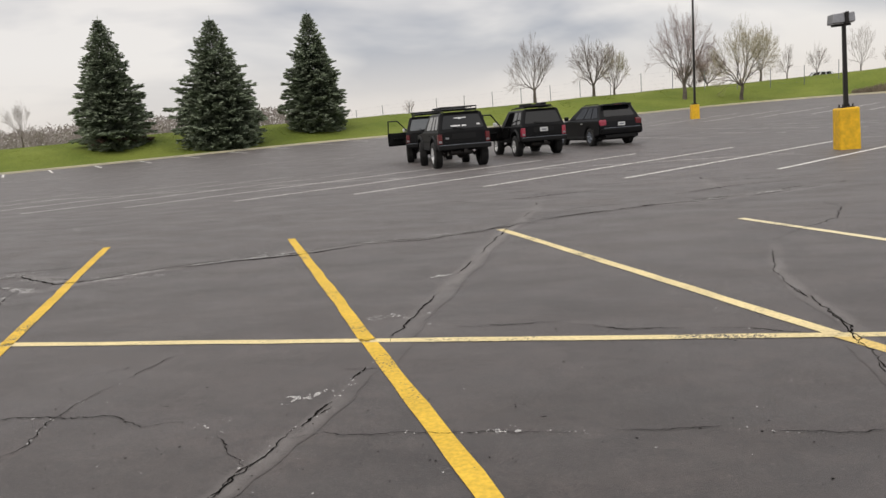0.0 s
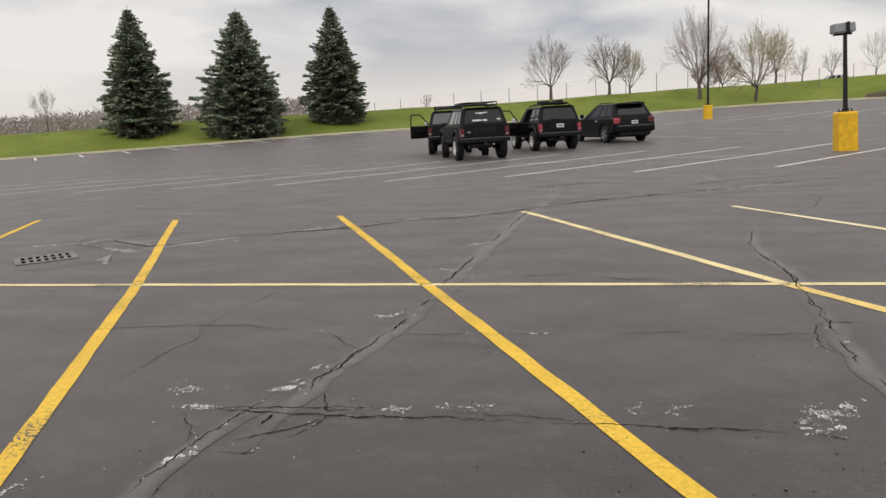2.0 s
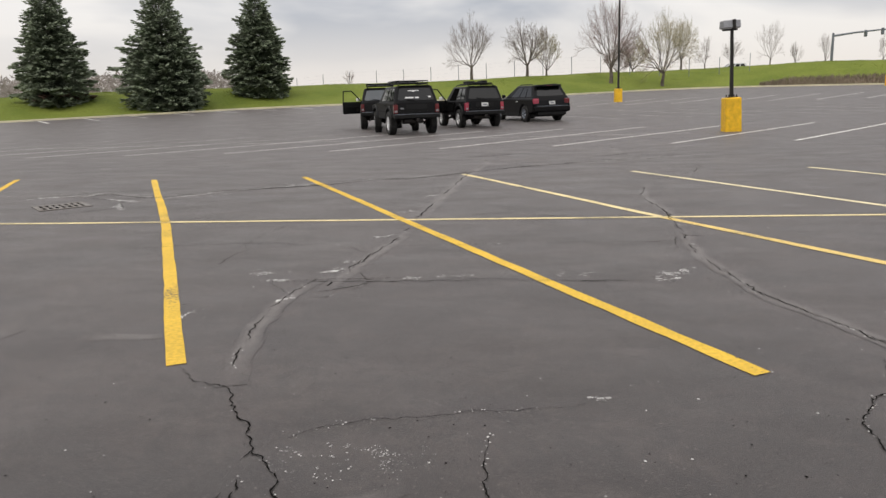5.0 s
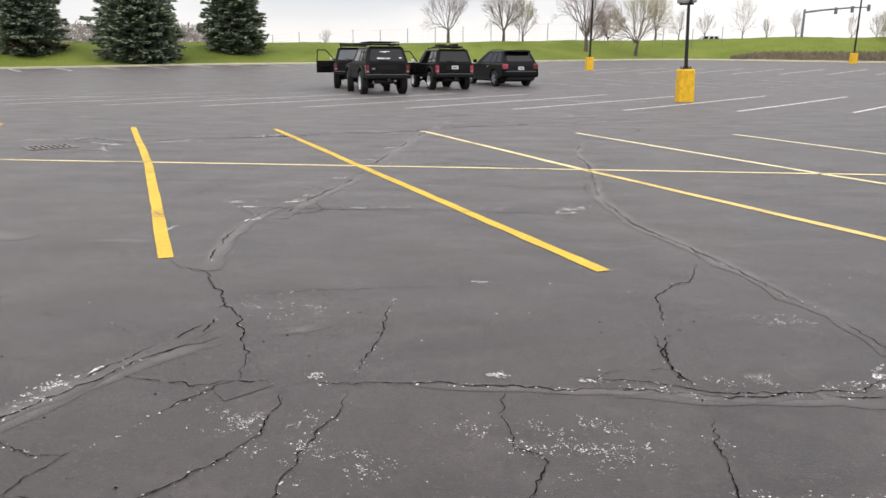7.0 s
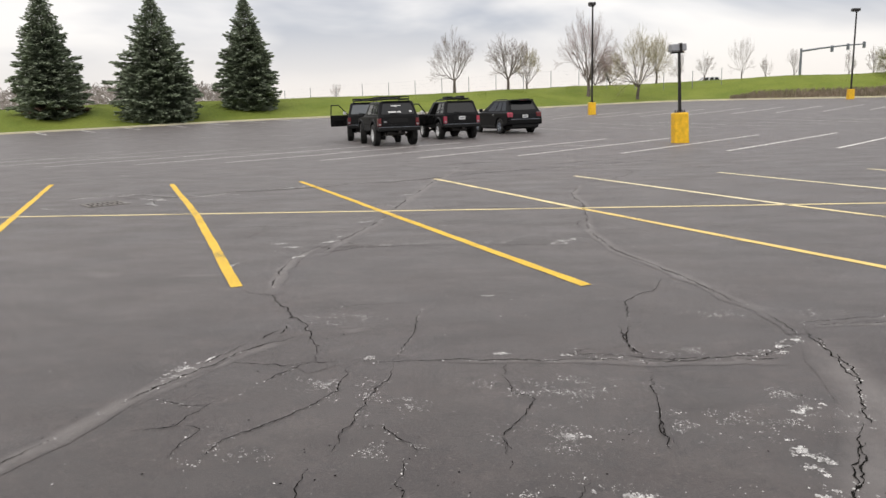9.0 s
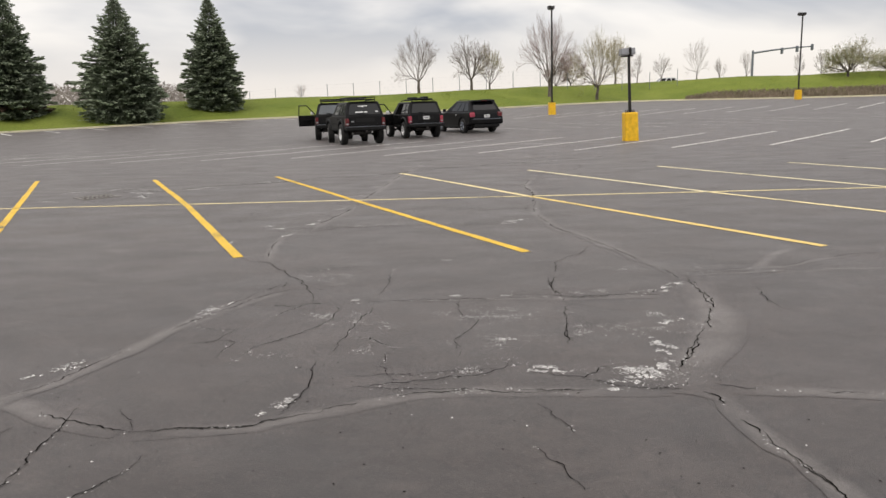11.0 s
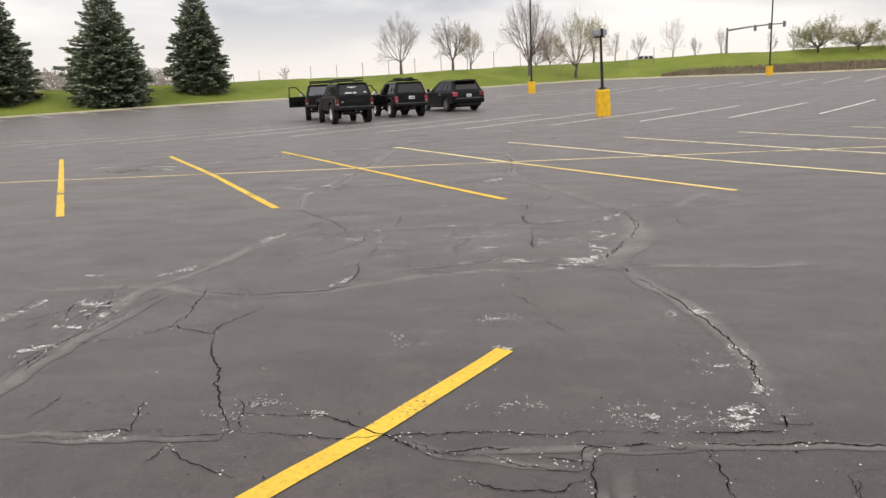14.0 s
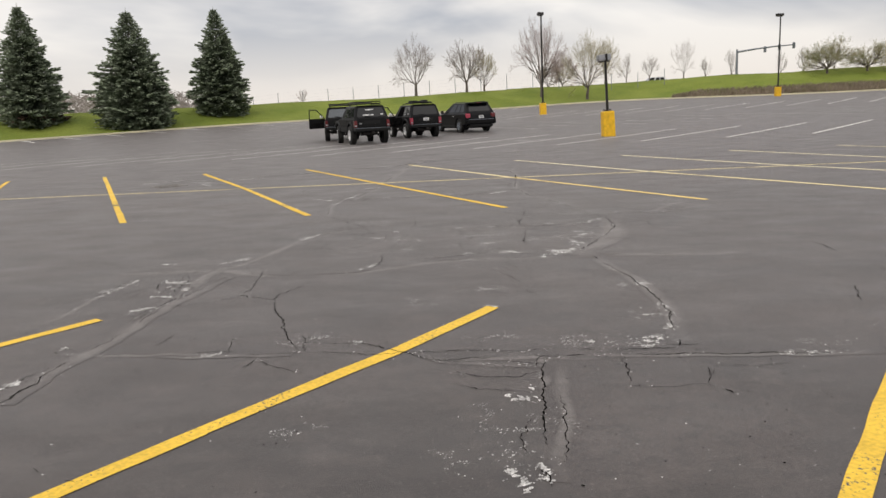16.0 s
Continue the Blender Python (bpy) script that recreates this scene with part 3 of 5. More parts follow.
crack("n", [(-2.40, 0.61), (-2.41, 0.48), (-2.34, 0.30), (-2.33, 0.16)], 0.007)
crack("b", [(-2.79, -1.07), (-2.75, -0.91), (-2.68, -0.73), (-2.60, -0.54), (-2.49, -0.31), (-2.38, -0.08), (-2.23, 0.10)], 0.008)
crack("n", [(-2.79, -1.07), (-2.75, -0.91), (-2.68, -0.73), (-2.60, -0.54), (-2.49, -0.31), (-2.38, -0.08), (-2.23, 0.10)], 0.009)
crack("n", [(-2.47, -0.41), (-2.29, -0.44), (-2.11, -0.47), (-1.94, -0.39)], 0.005)
crack("n", [(-1.94, -0.39), (-1.67, -0.38), (-1.45, -0.39), (-1.18, -0.34), (-0.75, -0.33), (-0.22, -0.30)], 0.006)
crack("s", [(-1.18, -0.34), (-0.75, -0.33), (-0.22, -0.31), (0.04, -0.32), (0.30, -0.32), (0.57, -0.29)], 0.006)
crack("b", [(-0.33, -0.32), (0.04, -0.34), (0.30, -0.33), (0.56, -0.30), (0.85, -0.29)], 0.005)
crack("n", [(-2.58, -1.38), (-2.40, -1.32), (-2.32, -1.07), (-2.21, -0.91), (-2.11, -0.68), (-2.03, -0.45), (-1.94, -0.39)], 0.006)
crack("n", [(-2.40, -1.32), (-2.29, -1.34), (-2.24, -1.39), (-2.27, -1.50), (-2.24, -1.66)], 0.005)
crack("n", [(-2.61, -0.98), (-2.45, -1.05), (-2.32, -1.07)], 0.0045)
crack("n", [(-2.13, -1.67), (-2.09, -1.54), (-2.02, -1.40), (-1.93, -1.27), (-1.82, -1.16), (-1.74, -1.02), (-1.68, -0.82), (-1.70, -0.47)], 0.006)
crack("n", [(-1.55, -1.61), (-1.53, -1.49), (-1.54, -1.38), (-1.50, -1.29), (-1.50, -1.16), (-1.50, -0.98), (-1.47, -0.78), (-1.45, -0.58), (-1.44, -0.42)], 0.007)
crack("n", [(-1.47, -1.28), (-1.36, -1.29), (-1.29, -1.36), (-1.19, -1.46), (-1.15, -1.56)], 0.005)
crack("n", [(-0.74, -0.35), (-0.78, -0.57), (-0.74, -0.73), (-0.73, -0.86), (-0.64, -0.93), (-0.67, -1.11), (-0.74, -1.29), (-0.76, -1.43), (-0.74, -1.56)], 0.006)
crack("n", [(0.04, -0.33), (0.04, -0.52), (0.03, -0.76), (0.03, -1.00), (-0.01, -1.17), (-0.00, -1.35), (0.01, -1.48)], 0.007)
crack("n", [(0.51, 1.79), (0.38, 1.37), (0.18, 1.11), (0.09, 0.98), (0.07, 0.54), (0.00, 0.16), (-0.02, -0.08), (0.04, -0.26)], 0.008)
crack("n", [(-0.02, -0.08), (-0.16, -0.12), (-0.30, -0.15), (-0.37, -0.25)], 0.005)
crack("b", [(0.20, 6.04), (0.12, 4.28), (0.25, 3.11), (0.54, 2.33), (0.76, 1.64), (0.89, 1.09), (1.03, 0.80), (1.07, 0.44), (1.06, 0.18)], 0.007)
crack("n", [(0.12, 4.28), (0.25, 3.11), (0.54, 2.33), (0.76, 1.64), (0.89, 1.09), (0.98, 0.85)], 0.007)
crack("n", [(-1.44, 0.78), (-1.41, 0.26), (-1.44, -0.32)], 0.004)
crack("n", [(-2.35, 0.62), (-2.19, 0.80), (-1.85, 0.94), (-1.41, 1.03), (-0.97, 1.12)], 0.004)
crack("n", [(-3.23, 3.38), (-2.40, 3.47), (-1.50, 3.44), (-0.73, 3.33)], 0.006)
crack("n", [(1.16, 0.33), (1.15, -0.18), (1.09, -0.65), (0.96, -1.04), (0.80, -1.37), (0.68, -1.59), (0.57, -1.90), (0.50, -2.19)], 0.0065)
crack("n", [(-1.33, -2.20), (-1.08, -2.12), (-0.84, -2.06), (-0.59, -2.00), (-0.46, -1.88), (-0.40, -1.76)], 0.006)
crack("n", [(-0.31, -1.92), (-0.19, -2.00), (-0.01, -2.06), (0.09, -1.89), (0.25, -1.91)], 0.006)
crack("n", [(-1.31, -2.17), (-1.07, -2.21), (-0.71, -2.20), (-0.46, -2.25), (-0.14, -2.28)], 0.005)
crack("n", [(-0.01, -2.06), (0.12, -2.14), (0.32, -2.21), (0.47, -2.17)], 0.006)
crack("s", [(1.18, 0.38), (1.56, 0.43), (1.99, 0.48), (2.29, 0.52)], 0.006)
crack("n", [(1.63, -0.07), (1.57, -0.45), (1.57, -0.73), (1.63, -0.79)], 0.005)
crack("n", [(-1.20, -1.61), (-1.16, -1.81), (-1.09, -2.05)], 0.004)
crack("n", [(-0.77, -1.40), (-0.72, -1.59), (-0.73, -1.69)], 0.004)
crack("b", [(-3.26, -4.17), (-3.24, -3.89), (-3.22, -3.62), (-3.20, -3.27), (-3.26, -2.84), (-3.27, -2.37), (-3.08, -2.04), (-2.94, -1.50), (-2.75, -0.74), (-2.50, -0.10), (-2.35, 0.34)], 0.008)
crack("n", [(-3.26, -4.17), (-3.24, -3.89), (-3.22, -3.62), (-3.20, -3.27)], 0.008)
crack("b", [(-4.54, -2.25), (-4.03, -2.32), (-3.57, -2.30), (-3.28, -2.34), (-2.96, -2.46), (-2.54, -2.66), (-2.26, -2.73)], 0.006)
crack("b", [(-2.26, -2.73), (-1.94, -2.69), (-1.70, -2.64), (-1.31, -2.42), (-0.89, -2.27), (-0.46, -2.22), (-0.03, -2.24), (0.41, -2.22)], 0.006)
crack("n", [(-2.31, -2.71), (-1.93, -2.70), (-1.70, -2.65), (-1.39, -2.50)], 0.007)
crack("n", [(-2.61, -3.48), (-2.61, -3.22), (-2.65, -2.85), (-2.73, -2.41)], 0.006)
crack("n", [(-2.88, -3.67), (-2.69, -3.55), (-2.62, -3.45), (-2.44, -3.53), (-2.27, -3.62), (-2.27, -3.41), (-2.15, -3.21), (-2.11, -2.97)], 0.006)
crack("n", [(-2.48, -2.45), (-2.36, -2.61), (-2.26, -2.73)], 0.005)
crack("n", [(-3.19, -3.75), (-2.88, -3.67)], 0.005)
crack("n", [(-2.27, -3.62), (-2.15, -4.02), (-2.02, -4.26), (-1.95, -4.53), (-1.82, -4.82), (-1.74, -4.99)], 0.008)
crack("n", [(-1.78, -4.66), (-1.70, -4.82), (-1.69, -5.00), (-1.73, -5.02)], 0.007)
crack("n", [(-1.70, -4.82), (-1.51, -4.85), (-1.31, -4.87), (-1.20, -4.97), (-1.09, -5.04), (-0.99, -5.09), (-0.85, -5.22), (-0.76, -5.26)], 0.008)
crack("s", [(-2.68, -5.02), (-2.38, -5.04), (-2.06, -5.05), (-1.86, -5.05), (-1.68, -5.03)], 0.005)
crack("n", [(-1.68, -5.03), (-1.45, -5.07), (-1.17, -5.11), (-0.99, -5.09), (-0.81, -5.09), (-0.54, -5.10), (-0.33, -5.12), (-0.10, -5.10), (0.11, -5.12)], 0.006)
crack("n", [(0.11, -5.12), (0.32, -5.13), (0.52, -5.14), (0.72, -5.16)], 0.007)
crack("s", [(-0.76, -5.26), (-0.55, -5.24), (-0.34, -5.24), (-0.13, -5.23), (0.07, -5.25), (0.27, -5.26)], 0.006)
crack("b", [(0.43, -2.22), (0.63, -2.34), (0.70, -2.87), (0.78, -3.25), (0.84, -3.58), (0.84, -3.94), (0.84, -4.29), (0.80, -4.61), (0.75, -4.90), (0.73, -5.12)], 0.008)
crack("n", [(0.70, -2.73), (0.78, -3.25), (0.84, -3.58), (0.84, -3.94), (0.84, -4.29), (0.80, -4.61), (0.75, -4.90), (0.73, -5.12)], 0.007)
crack("b", [(1.18, 0.15), (1.16, -0.47), (0.94, -1.14), (0.70, -1.61), (0.51, -2.01), (0.42, -2.22)], 0.009)
crack("n", [(-0.45, -0.19), (0.18, -0.31), (0.76, -0.23), (1.04, 0.02)], 0.006)
crack("n", [(-1.59, -1.72), (-1.56, -2.17), (-1.61, -2.56)], 0.006)
crack("n", [(0.02, 0.64), (-0.01, -0.20)], 0.007)
crack("n", [(-0.02, -1.14), (-0.02, -1.48)], 0.006)
crack("n", [(-0.28, -2.41), (-0.22, -2.60), (-0.14, -2.76)], 0.006)
crack("n", [(-0.33, -2.91), (-0.24, -3.11), (-0.17, -3.28)], 0.006)
crack("n", [(-0.16, -3.57), (-0.08, -3.73), (0.00, -3.80)], 0.005)
crack("n", [(-1.36, -2.03), (-1.09, -1.99), (-0.77, -1.95), (-0.45, -1.91)], 0.006)
crack("n", [(-2.77, -4.82), (-2.76, -4.69), (-2.77, -4.53)], 0.005)
crack("n", [(-2.19, -5.00), (-2.23, -4.85), (-2.28, -4.64)], 0.004)
crack("n", [(-3.61, -2.67), (-3.55, -3.06), (-3.36, -3.36)], 0.006)
crack("n", [(-3.49, -2.46), (-3.21, -3.09), (-3.22, -3.37), (-3.33, -3.47)], 0.007)
crack("n", [(-3.67, -3.44), (-3.61, -3.23), (-3.61, -2.99)], 0.006)
crack("s", [(1.72, 0.37), (2.50, 0.53), (3.22, 0.51), (3.71, 0.44)], 0.006)
crack("b", [(0.67, -2.18), (1.22, -2.31), (1.78, -2.34), (2.28, -2.35)], 0.005)
crack("s", [(-0.94, -5.11), (-0.77, -5.27), (-0.58, -5.30), (-0.41, -5.37), (-0.26, -5.38), (-0.18, -5.41)], 0.006)
crack("s", [(-0.18, -5.41), (-0.14, -5.27), (-0.02, -5.23)], 0.006)
crack("n", [(-0.66, -5.46), (-0.49, -5.55), (-0.28, -5.58), (-0.19, -5.49)], 0.006)
crack("n", [(0.34, -5.29), (0.34, -5.46), (0.34, -5.70)], 0.004)
crack("n", [(0.81, -5.53), (0.75, -5.71), (0.70, -5.80)], 0.004)
crack("s", [(-0.20, -5.76), (-0.14, -5.63), (-0.19, -5.49)], 0.006)
crack("n", [(-1.96, -5.15), (-1.76, -5.31), (-1.69, -5.37), (-1.56, -5.43)], 0.005)
crack("n", [(-1.98, -5.30), (-1.96, -5.15)], 0.005)
crack("n", [(-0.13, -5.28), (-0.16, -5.69), (-0.18, -6.00), (-0.21, -6.33), (-0.20, -6.45)], 0.009)
crack("n", [(-0.25, -6.17), (-0.33, -6.36), (-0.31, -6.53)], 0.006)
crack("s", [(-0.25, -6.61), (-0.22, -6.81)], 0.007)
crack("n", [(-0.67, -5.66), (-0.45, -5.77), (-0.24, -5.85), (-0.18, -5.89)], 0.005)
crack("n", [(-0.34, -5.31), (-0.14, -5.38)], 0.005)
crack("n", [(0.26, -5.76), (0.49, -5.78), (0.72, -5.75)], 0.005)
crack("n", [(0.72, -5.75), (0.82, -5.50)], 0.003)
crack("n", [(0.82, -5.50), (1.07, -5.50), (1.28, -5.44)], 0.006)
crack("n", [(0.72, -5.75), (0.77, -5.85), (0.82, -5.90)], 0.006)
crack("s", [(0.01, -5.24), (0.35, -5.24), (0.69, -5.26), (1.02, -5.28), (1.34, -5.30), (1.88, -5.31)], 0.008)
crack("s", [(-3.91, -2.74), (-4.02, -3.37), (-3.97, -4.00), (-4.08, -4.27)], 0.006)
crack("n", [(-2.56, -6.57), (-2.42, -6.66), (-2.29, -6.71)], 0.006)
crack("n", [(2.89, -2.01), (2.92, -2.27), (2.90, -2.49)], 0.008)
crack("n", [(2.92, -3.06), (2.92, -3.33)], 0.008)
crack("n", [(2.43, -3.76), (2.37, -3.99), (2.29, -4.21)], 0.007)
crack("s", [(1.17, 0.46), (2.06, 0.65), (2.89, 1.11), (3.98, 1.27)], 0.007)
crack("n", [(-3.40, -5.56), (-3.38, -5.37), (-3.30, -5.23)], 0.006)
filler(bent([(-5.00, 2.11), (-4.73, 2.04), (-4.47, 2.01)])[::7], 0.1, -15.0)
filler(bent([(-3.98, 1.96), (-3.74, 1.97), (-3.49, 2.04)])[::7], 0.06, -11.9)
filler(bent([(-2.00, 0.18), (-1.83, 0.28), (-1.67, 0.44)])[::7], 0.06, -6.0)
filler(bent([(-1.95, -0.41), (-1.88, -0.51), (-1.81, -0.49)])[::7], 0.12, -5.9)
filler(bent([(1.16, 0.13), (1.14, -0.43), (1.04, -0.95), (0.88, -1.38), (0.67, -1.78), (0.50, -2.12), (0.36, -2.30)])[::7], 0.17, 3.5)
filler(bent([(1.70, 0.37), (2.30, 1.26), (2.67, 1.64)])[::7], 0.07, 5.1)
filler(bent([(-0.04, -5.38), (-0.08, -5.86), (-0.11, -6.28), (-0.16, -6.85)])[::7], 0.05, -0.1)
chips(-0.92, 3.58, 0.2)
chips(-1.91, 3.56, 0.2)
chips(-3.49, 3.66, 0.25)
chips(-2.74, 6.86, 0.3)
chips(-3.08, 4.82, 0.2)
chips(-0.49, -0.69, 0.35)
chips(-0.24, -0.77, 0.35)
chips(-0.45, -1.39, 0.45)
chips(-0.53, -0.92, 0.25)
chips(-2.10, 0.52, 0.3)
chips(-1.91, 0.58, 0.3)
chips(-1.75, -0.74, 0.3)
chips(-1.63, -0.73, 0.25)
chips(-1.28, -1.05, 0.3)
chips(0.17, -1.16, 0.3)
chips(0.24, -1.28, 0.3)
chips(-2.01, -1.62, 0.25)
chips(-1.27, -1.54, 0.2)
chips(-1.53, -0.94, 0.2)
chips(-0.73, -0.73, 0.25)
chips(0.27, -0.14, 0.2)
chips(0.69, 0.67, 0.25)
chips(0.70, -0.82, 0.2)
chips(0.37, -2.01, 0.5)
chips(0.64, -1.12, 0.35)
chips(1.49, 0.70, 0.25)
chips(-0.43, -1.85, 0.3)
chips(-0.69, -2.20, 0.2)
chips(-1.67, -4.75, 0.3)
chips(0.19, -4.99, 0.3)
chips(0.72, -3.52, 0.25)
chips(0.59, -4.99, 0.3)
chips(-1.00, -3.82, 0.3)
chips(-0.46, -3.49, 0.25)
chips(0.68, -4.41, 0.25)
chips(-0.41, -4.81, 0.25)
chips(-3.48, -2.81, 0.3)
chips(-0.72, -1.95, 0.2)
chips(-0.46, -6.56, 0.35)
chips(-0.29, -6.27, 0.3)
chips(0.20, -4.94, 0.3)
chips(-1.39, -6.24, 0.2)
chips(-0.37, -6.07, 0.3)
chips(1.65, -5.09, 0.2)
scar((-2.99, 3.50), (-2.84, 3.83))
scar((-2.93, 4.02), (-2.80, 4.09))
scar((-2.30, 3.46), (-2.10, 3.50))
scar((-3.42, 3.37), (-3.18, 3.40))
scar((-2.91, 5.11), (-2.68, 5.30))
scar((-2.81, 8.22), (-2.62, 8.38))
scar((-0.36, 3.43), (-0.17, 3.47))
scar((-0.24, 3.57), (-0.10, 3.64))
scar((-1.76, 4.79), (-1.59, 4.81))
scar((-3.07, 2.86), (-2.98, 2.90))
scar((-5.58, 9.51), (-4.97, 10.04))
scar((-8.46, 8.79), (-8.19, 9.17))
scar((-6.86, 8.61), (-6.55, 8.75))
scar((-2.77, -0.72), (-2.61, -0.30))
scar((0.86, -0.09), (1.08, 0.12))
scar((0.60, -0.19), (0.91, -0.15))
scar((-1.68, -0.34), (-1.56, -0.25))
scar((-1.01, 1.19), (-0.90, 1.19))
scar((-0.40, 3.46), (0.01, 3.79))
scar((-0.45, -0.24), (-0.35, -0.21))
scar((-0.86, -0.21), (-0.75, -0.22))
scar((-3.59, 2.36), (-3.53, 2.59))
scar((-3.08, 2.77), (-2.99, 2.98))
scar((-3.01, 3.59), (-2.85, 3.85))
scar((-2.91, 5.17), (-2.72, 5.26))
scar((0.09, -2.24), (0.24, -2.19))
scar((0.24, -2.17), (0.48, -1.93))
scar((0.29, -2.06), (0.48, -1.87))
scar((0.48, -1.36), (0.62, -1.60))
scar((0.48, -1.48), (0.55, -1.69))
scar((0.62, -1.07), (0.81, -0.94))
scar((0.17, -1.92), (0.39, -1.91))
scar((-0.33, -1.92), (-0.21, -1.96))
scar((-0.18, -1.95), (-0.06, -1.95))
scar((-0.56, -1.39), (-0.37, -1.34))
scar((0.91, 0.03), (1.06, 0.08))
scar((-3.31, -2.01), (-3.08, -1.68))
scar((-3.27, -1.94), (-3.07, -1.77))
scar((-1.72, -2.55), (-1.57, -2.26))
scar((0.11, -2.17), (0.53, -1.78))
scar((0.22, -2.05), (0.49, -1.87))
scar((0.48, -1.36), (0.57, -1.59))
scar((-0.33, -1.87), (-0.13, -1.90))
scar((0.47, -5.12), (0.64, -5.05))
scar((0.53, -4.93), (0.71, -4.90))
scar((0.54, -5.03), (0.67, -4.99))
scar((0.12, -4.96), (0.27, -4.99))
scar((0.85, -3.37), (0.84, -3.64))
scar((0.85, -4.09), (0.83, -4.32))
scar((0.79, -4.63), (0.78, -4.81))
scar((-3.95, -2.85), (-3.91, -2.67))
scar((-3.60, -2.76), (-3.39, -2.89))
scar((-3.48, -3.35), (-3.26, -3.40))
scar((-3.41, -3.94), (-3.31, -3.70))
scar((-4.02, -1.90), (-3.84, -1.93))
scar((-0.49, -4.03), (-0.38, -4.06))
scar((-1.42, -4.84), (-1.29, -4.87))
scar((-2.40, -5.04), (-2.18, -5.04))
scar((-0.39, -6.66), (-0.31, -6.86))
scar((-0.38, -6.73), (-0.30, -6.83))
scar((-0.38, -5.84), (-0.20, -5.93))
scar((-0.35, -5.90), (-0.21, -5.88))
scar((-0.26, -5.70), (-0.21, -5.77))
scar((-0.25, -6.61), (-0.22, -6.80))
scar((0.54, -5.00), (0.66, -4.96))
scar((1.27, -5.30), (1.60, -5.30))
scar((-3.93, -2.69), (-4.00, -3.41))
scar((-3.40, -5.56), (-3.35, -5.39))
crack("b", [(-3.25, -5.79), (-3.26, -5.20), (-3.19, -4.59), (-3.17, -3.67), (-3.04, -2.63)], 0.008)
crack("n", [(-3.25, -5.79), (-3.24, -5.48), (-3.26, -5.20)], 0.007)
crack("s", [(-3.47, -4.92), (-3.01, -4.96), (-2.61, -4.97), (-2.14, -4.99)], 0.006)
crack("n", [(-3.34, -3.26), (-3.36, -2.82), (-3.48, -2.30)], 0.006)
crack("n", [(-4.02, -3.37), (-3.74, -3.21), (-3.55, -2.91)], 0.005)
crack("n", [(-3.40, -3.90), (-3.31, -3.46)], 0.006)
crack("n", [(-0.58, -5.29), (-0.45, -5.38), (-0.18, -5.44)], 0.004)
crack("n", [(-0.06, -5.86), (-0.10, -6.28), (-0.14, -6.62)], 0.005)
crack("n", [(-4.16, -3.19), (-4.00, -3.01), (-3.98, -2.65)], 0.006)
crack("n", [(-3.42, -3.33), (-3.43, -2.88), (-3.51, -2.43)], 0.006)
crack("s", [(-3.28, -4.44), (-3.29, -3.86), (-3.22, -3.48), (-3.16, -3.06)], 0.005)
crack("n", [(-8.48, 8.71), (-8.12, 9.03), (-7.17, 8.47), (-6.75, 8.68), (-6.30, 9.29)], 0.03)
crack("n", [(-6.22, 9.15), (-5.58, 9.51), (-4.87, 9.77), (-4.23, 10.31)], 0.03)
crack("n", [(-4.27, 10.43), (-3.47, 10.54), (-2.82, 11.03), (-2.15, 11.74)], 0.028)
crack("b", [(-1.14, 12.79), (-0.25, 12.98), (0.93, 13.44), (1.85, 14.10), (2.77, 14.95)], 0.02)
crack("n", [(-3.29, 14.77), (-2.65, 14.90), (-1.36, 15.64)], 0.02)
crack("n", [(-0.17, 14.14), (0.90, 15.07), (2.16, 15.55)], 0.02)
scar((-6.55, 8.88), (-6.22, 9.15))
scar((-6.06, 9.32), (-5.62, 9.61))
scar((-5.47, 9.64), (-4.97, 10.04))
scar((-4.29, 10.49), (-3.84, 10.71))
scar((-3.51, 10.72), (-2.84, 11.15))
scar((0.03, 13.16), (0.69, 13.60))
scar((0.98, 13.70), (1.68, 14.16))
scar((-8.52, 8.75), (-8.20, 9.13))
scar((-7.29, 8.10), (-7.13, 8.20))
scar((-7.12, 8.35), (-6.93, 8.53))
scar((-3.40, -5.56), (-3.35, -5.42))
scar((-3.43, -3.85), (-3.27, -3.71))
scar((-3.62, -2.73), (-3.27, -2.90))
scar((-3.46, -2.99), (-3.19, -3.17))
scar((-3.47, -4.84), (-3.39, -4.73))
# broken asphalt round the drain
crack("n", [(-9.6, 8.3), (-8.9, 8.75), (-8.2, 8.6), (-7.4, 8.15)], 0.011)
crack("n", [(-8.9, 8.75), (-8.6, 9.3), (-7.7, 9.5)], 0.01)
crack("n", [(-7.4, 8.15), (-7.0, 7.5), (-7.5, 7.0), (-8.3, 6.9)], 0.008)
crack("b", [(-10.5, 8.9), (-9.6, 9.0), (-8.6, 9.3)])
crack("b", [(-7.21, 7.99), (-6.68, 8.70), (-6.23, 9.17), (-5.64, 9.63)], 0.013)
crack("b", [(0.62, 17.18), (0.62, 15.20), (0.85, 14.05)], 0.008)
scar((-9.2, 8.5), (-8.6, 8.9))
scar((-7.3, 7.9), (-6.9, 7.3))
scar((-9.0, 7.3), (-8.4, 6.95))
scar((-7.9, 8.8), (-7.2, 8.6))
scar((-9.17, 8.48), (-8.97, 8.84))
scar((-7.79, 8.41), (-7.02, 8.10))
chips(-8.33, 9.06, 0.8)
chips(-6.45, 8.73, 0.6)
chips(-5.22, 9.83, 0.7)
chips(-3.11, 10.79, 0.8)
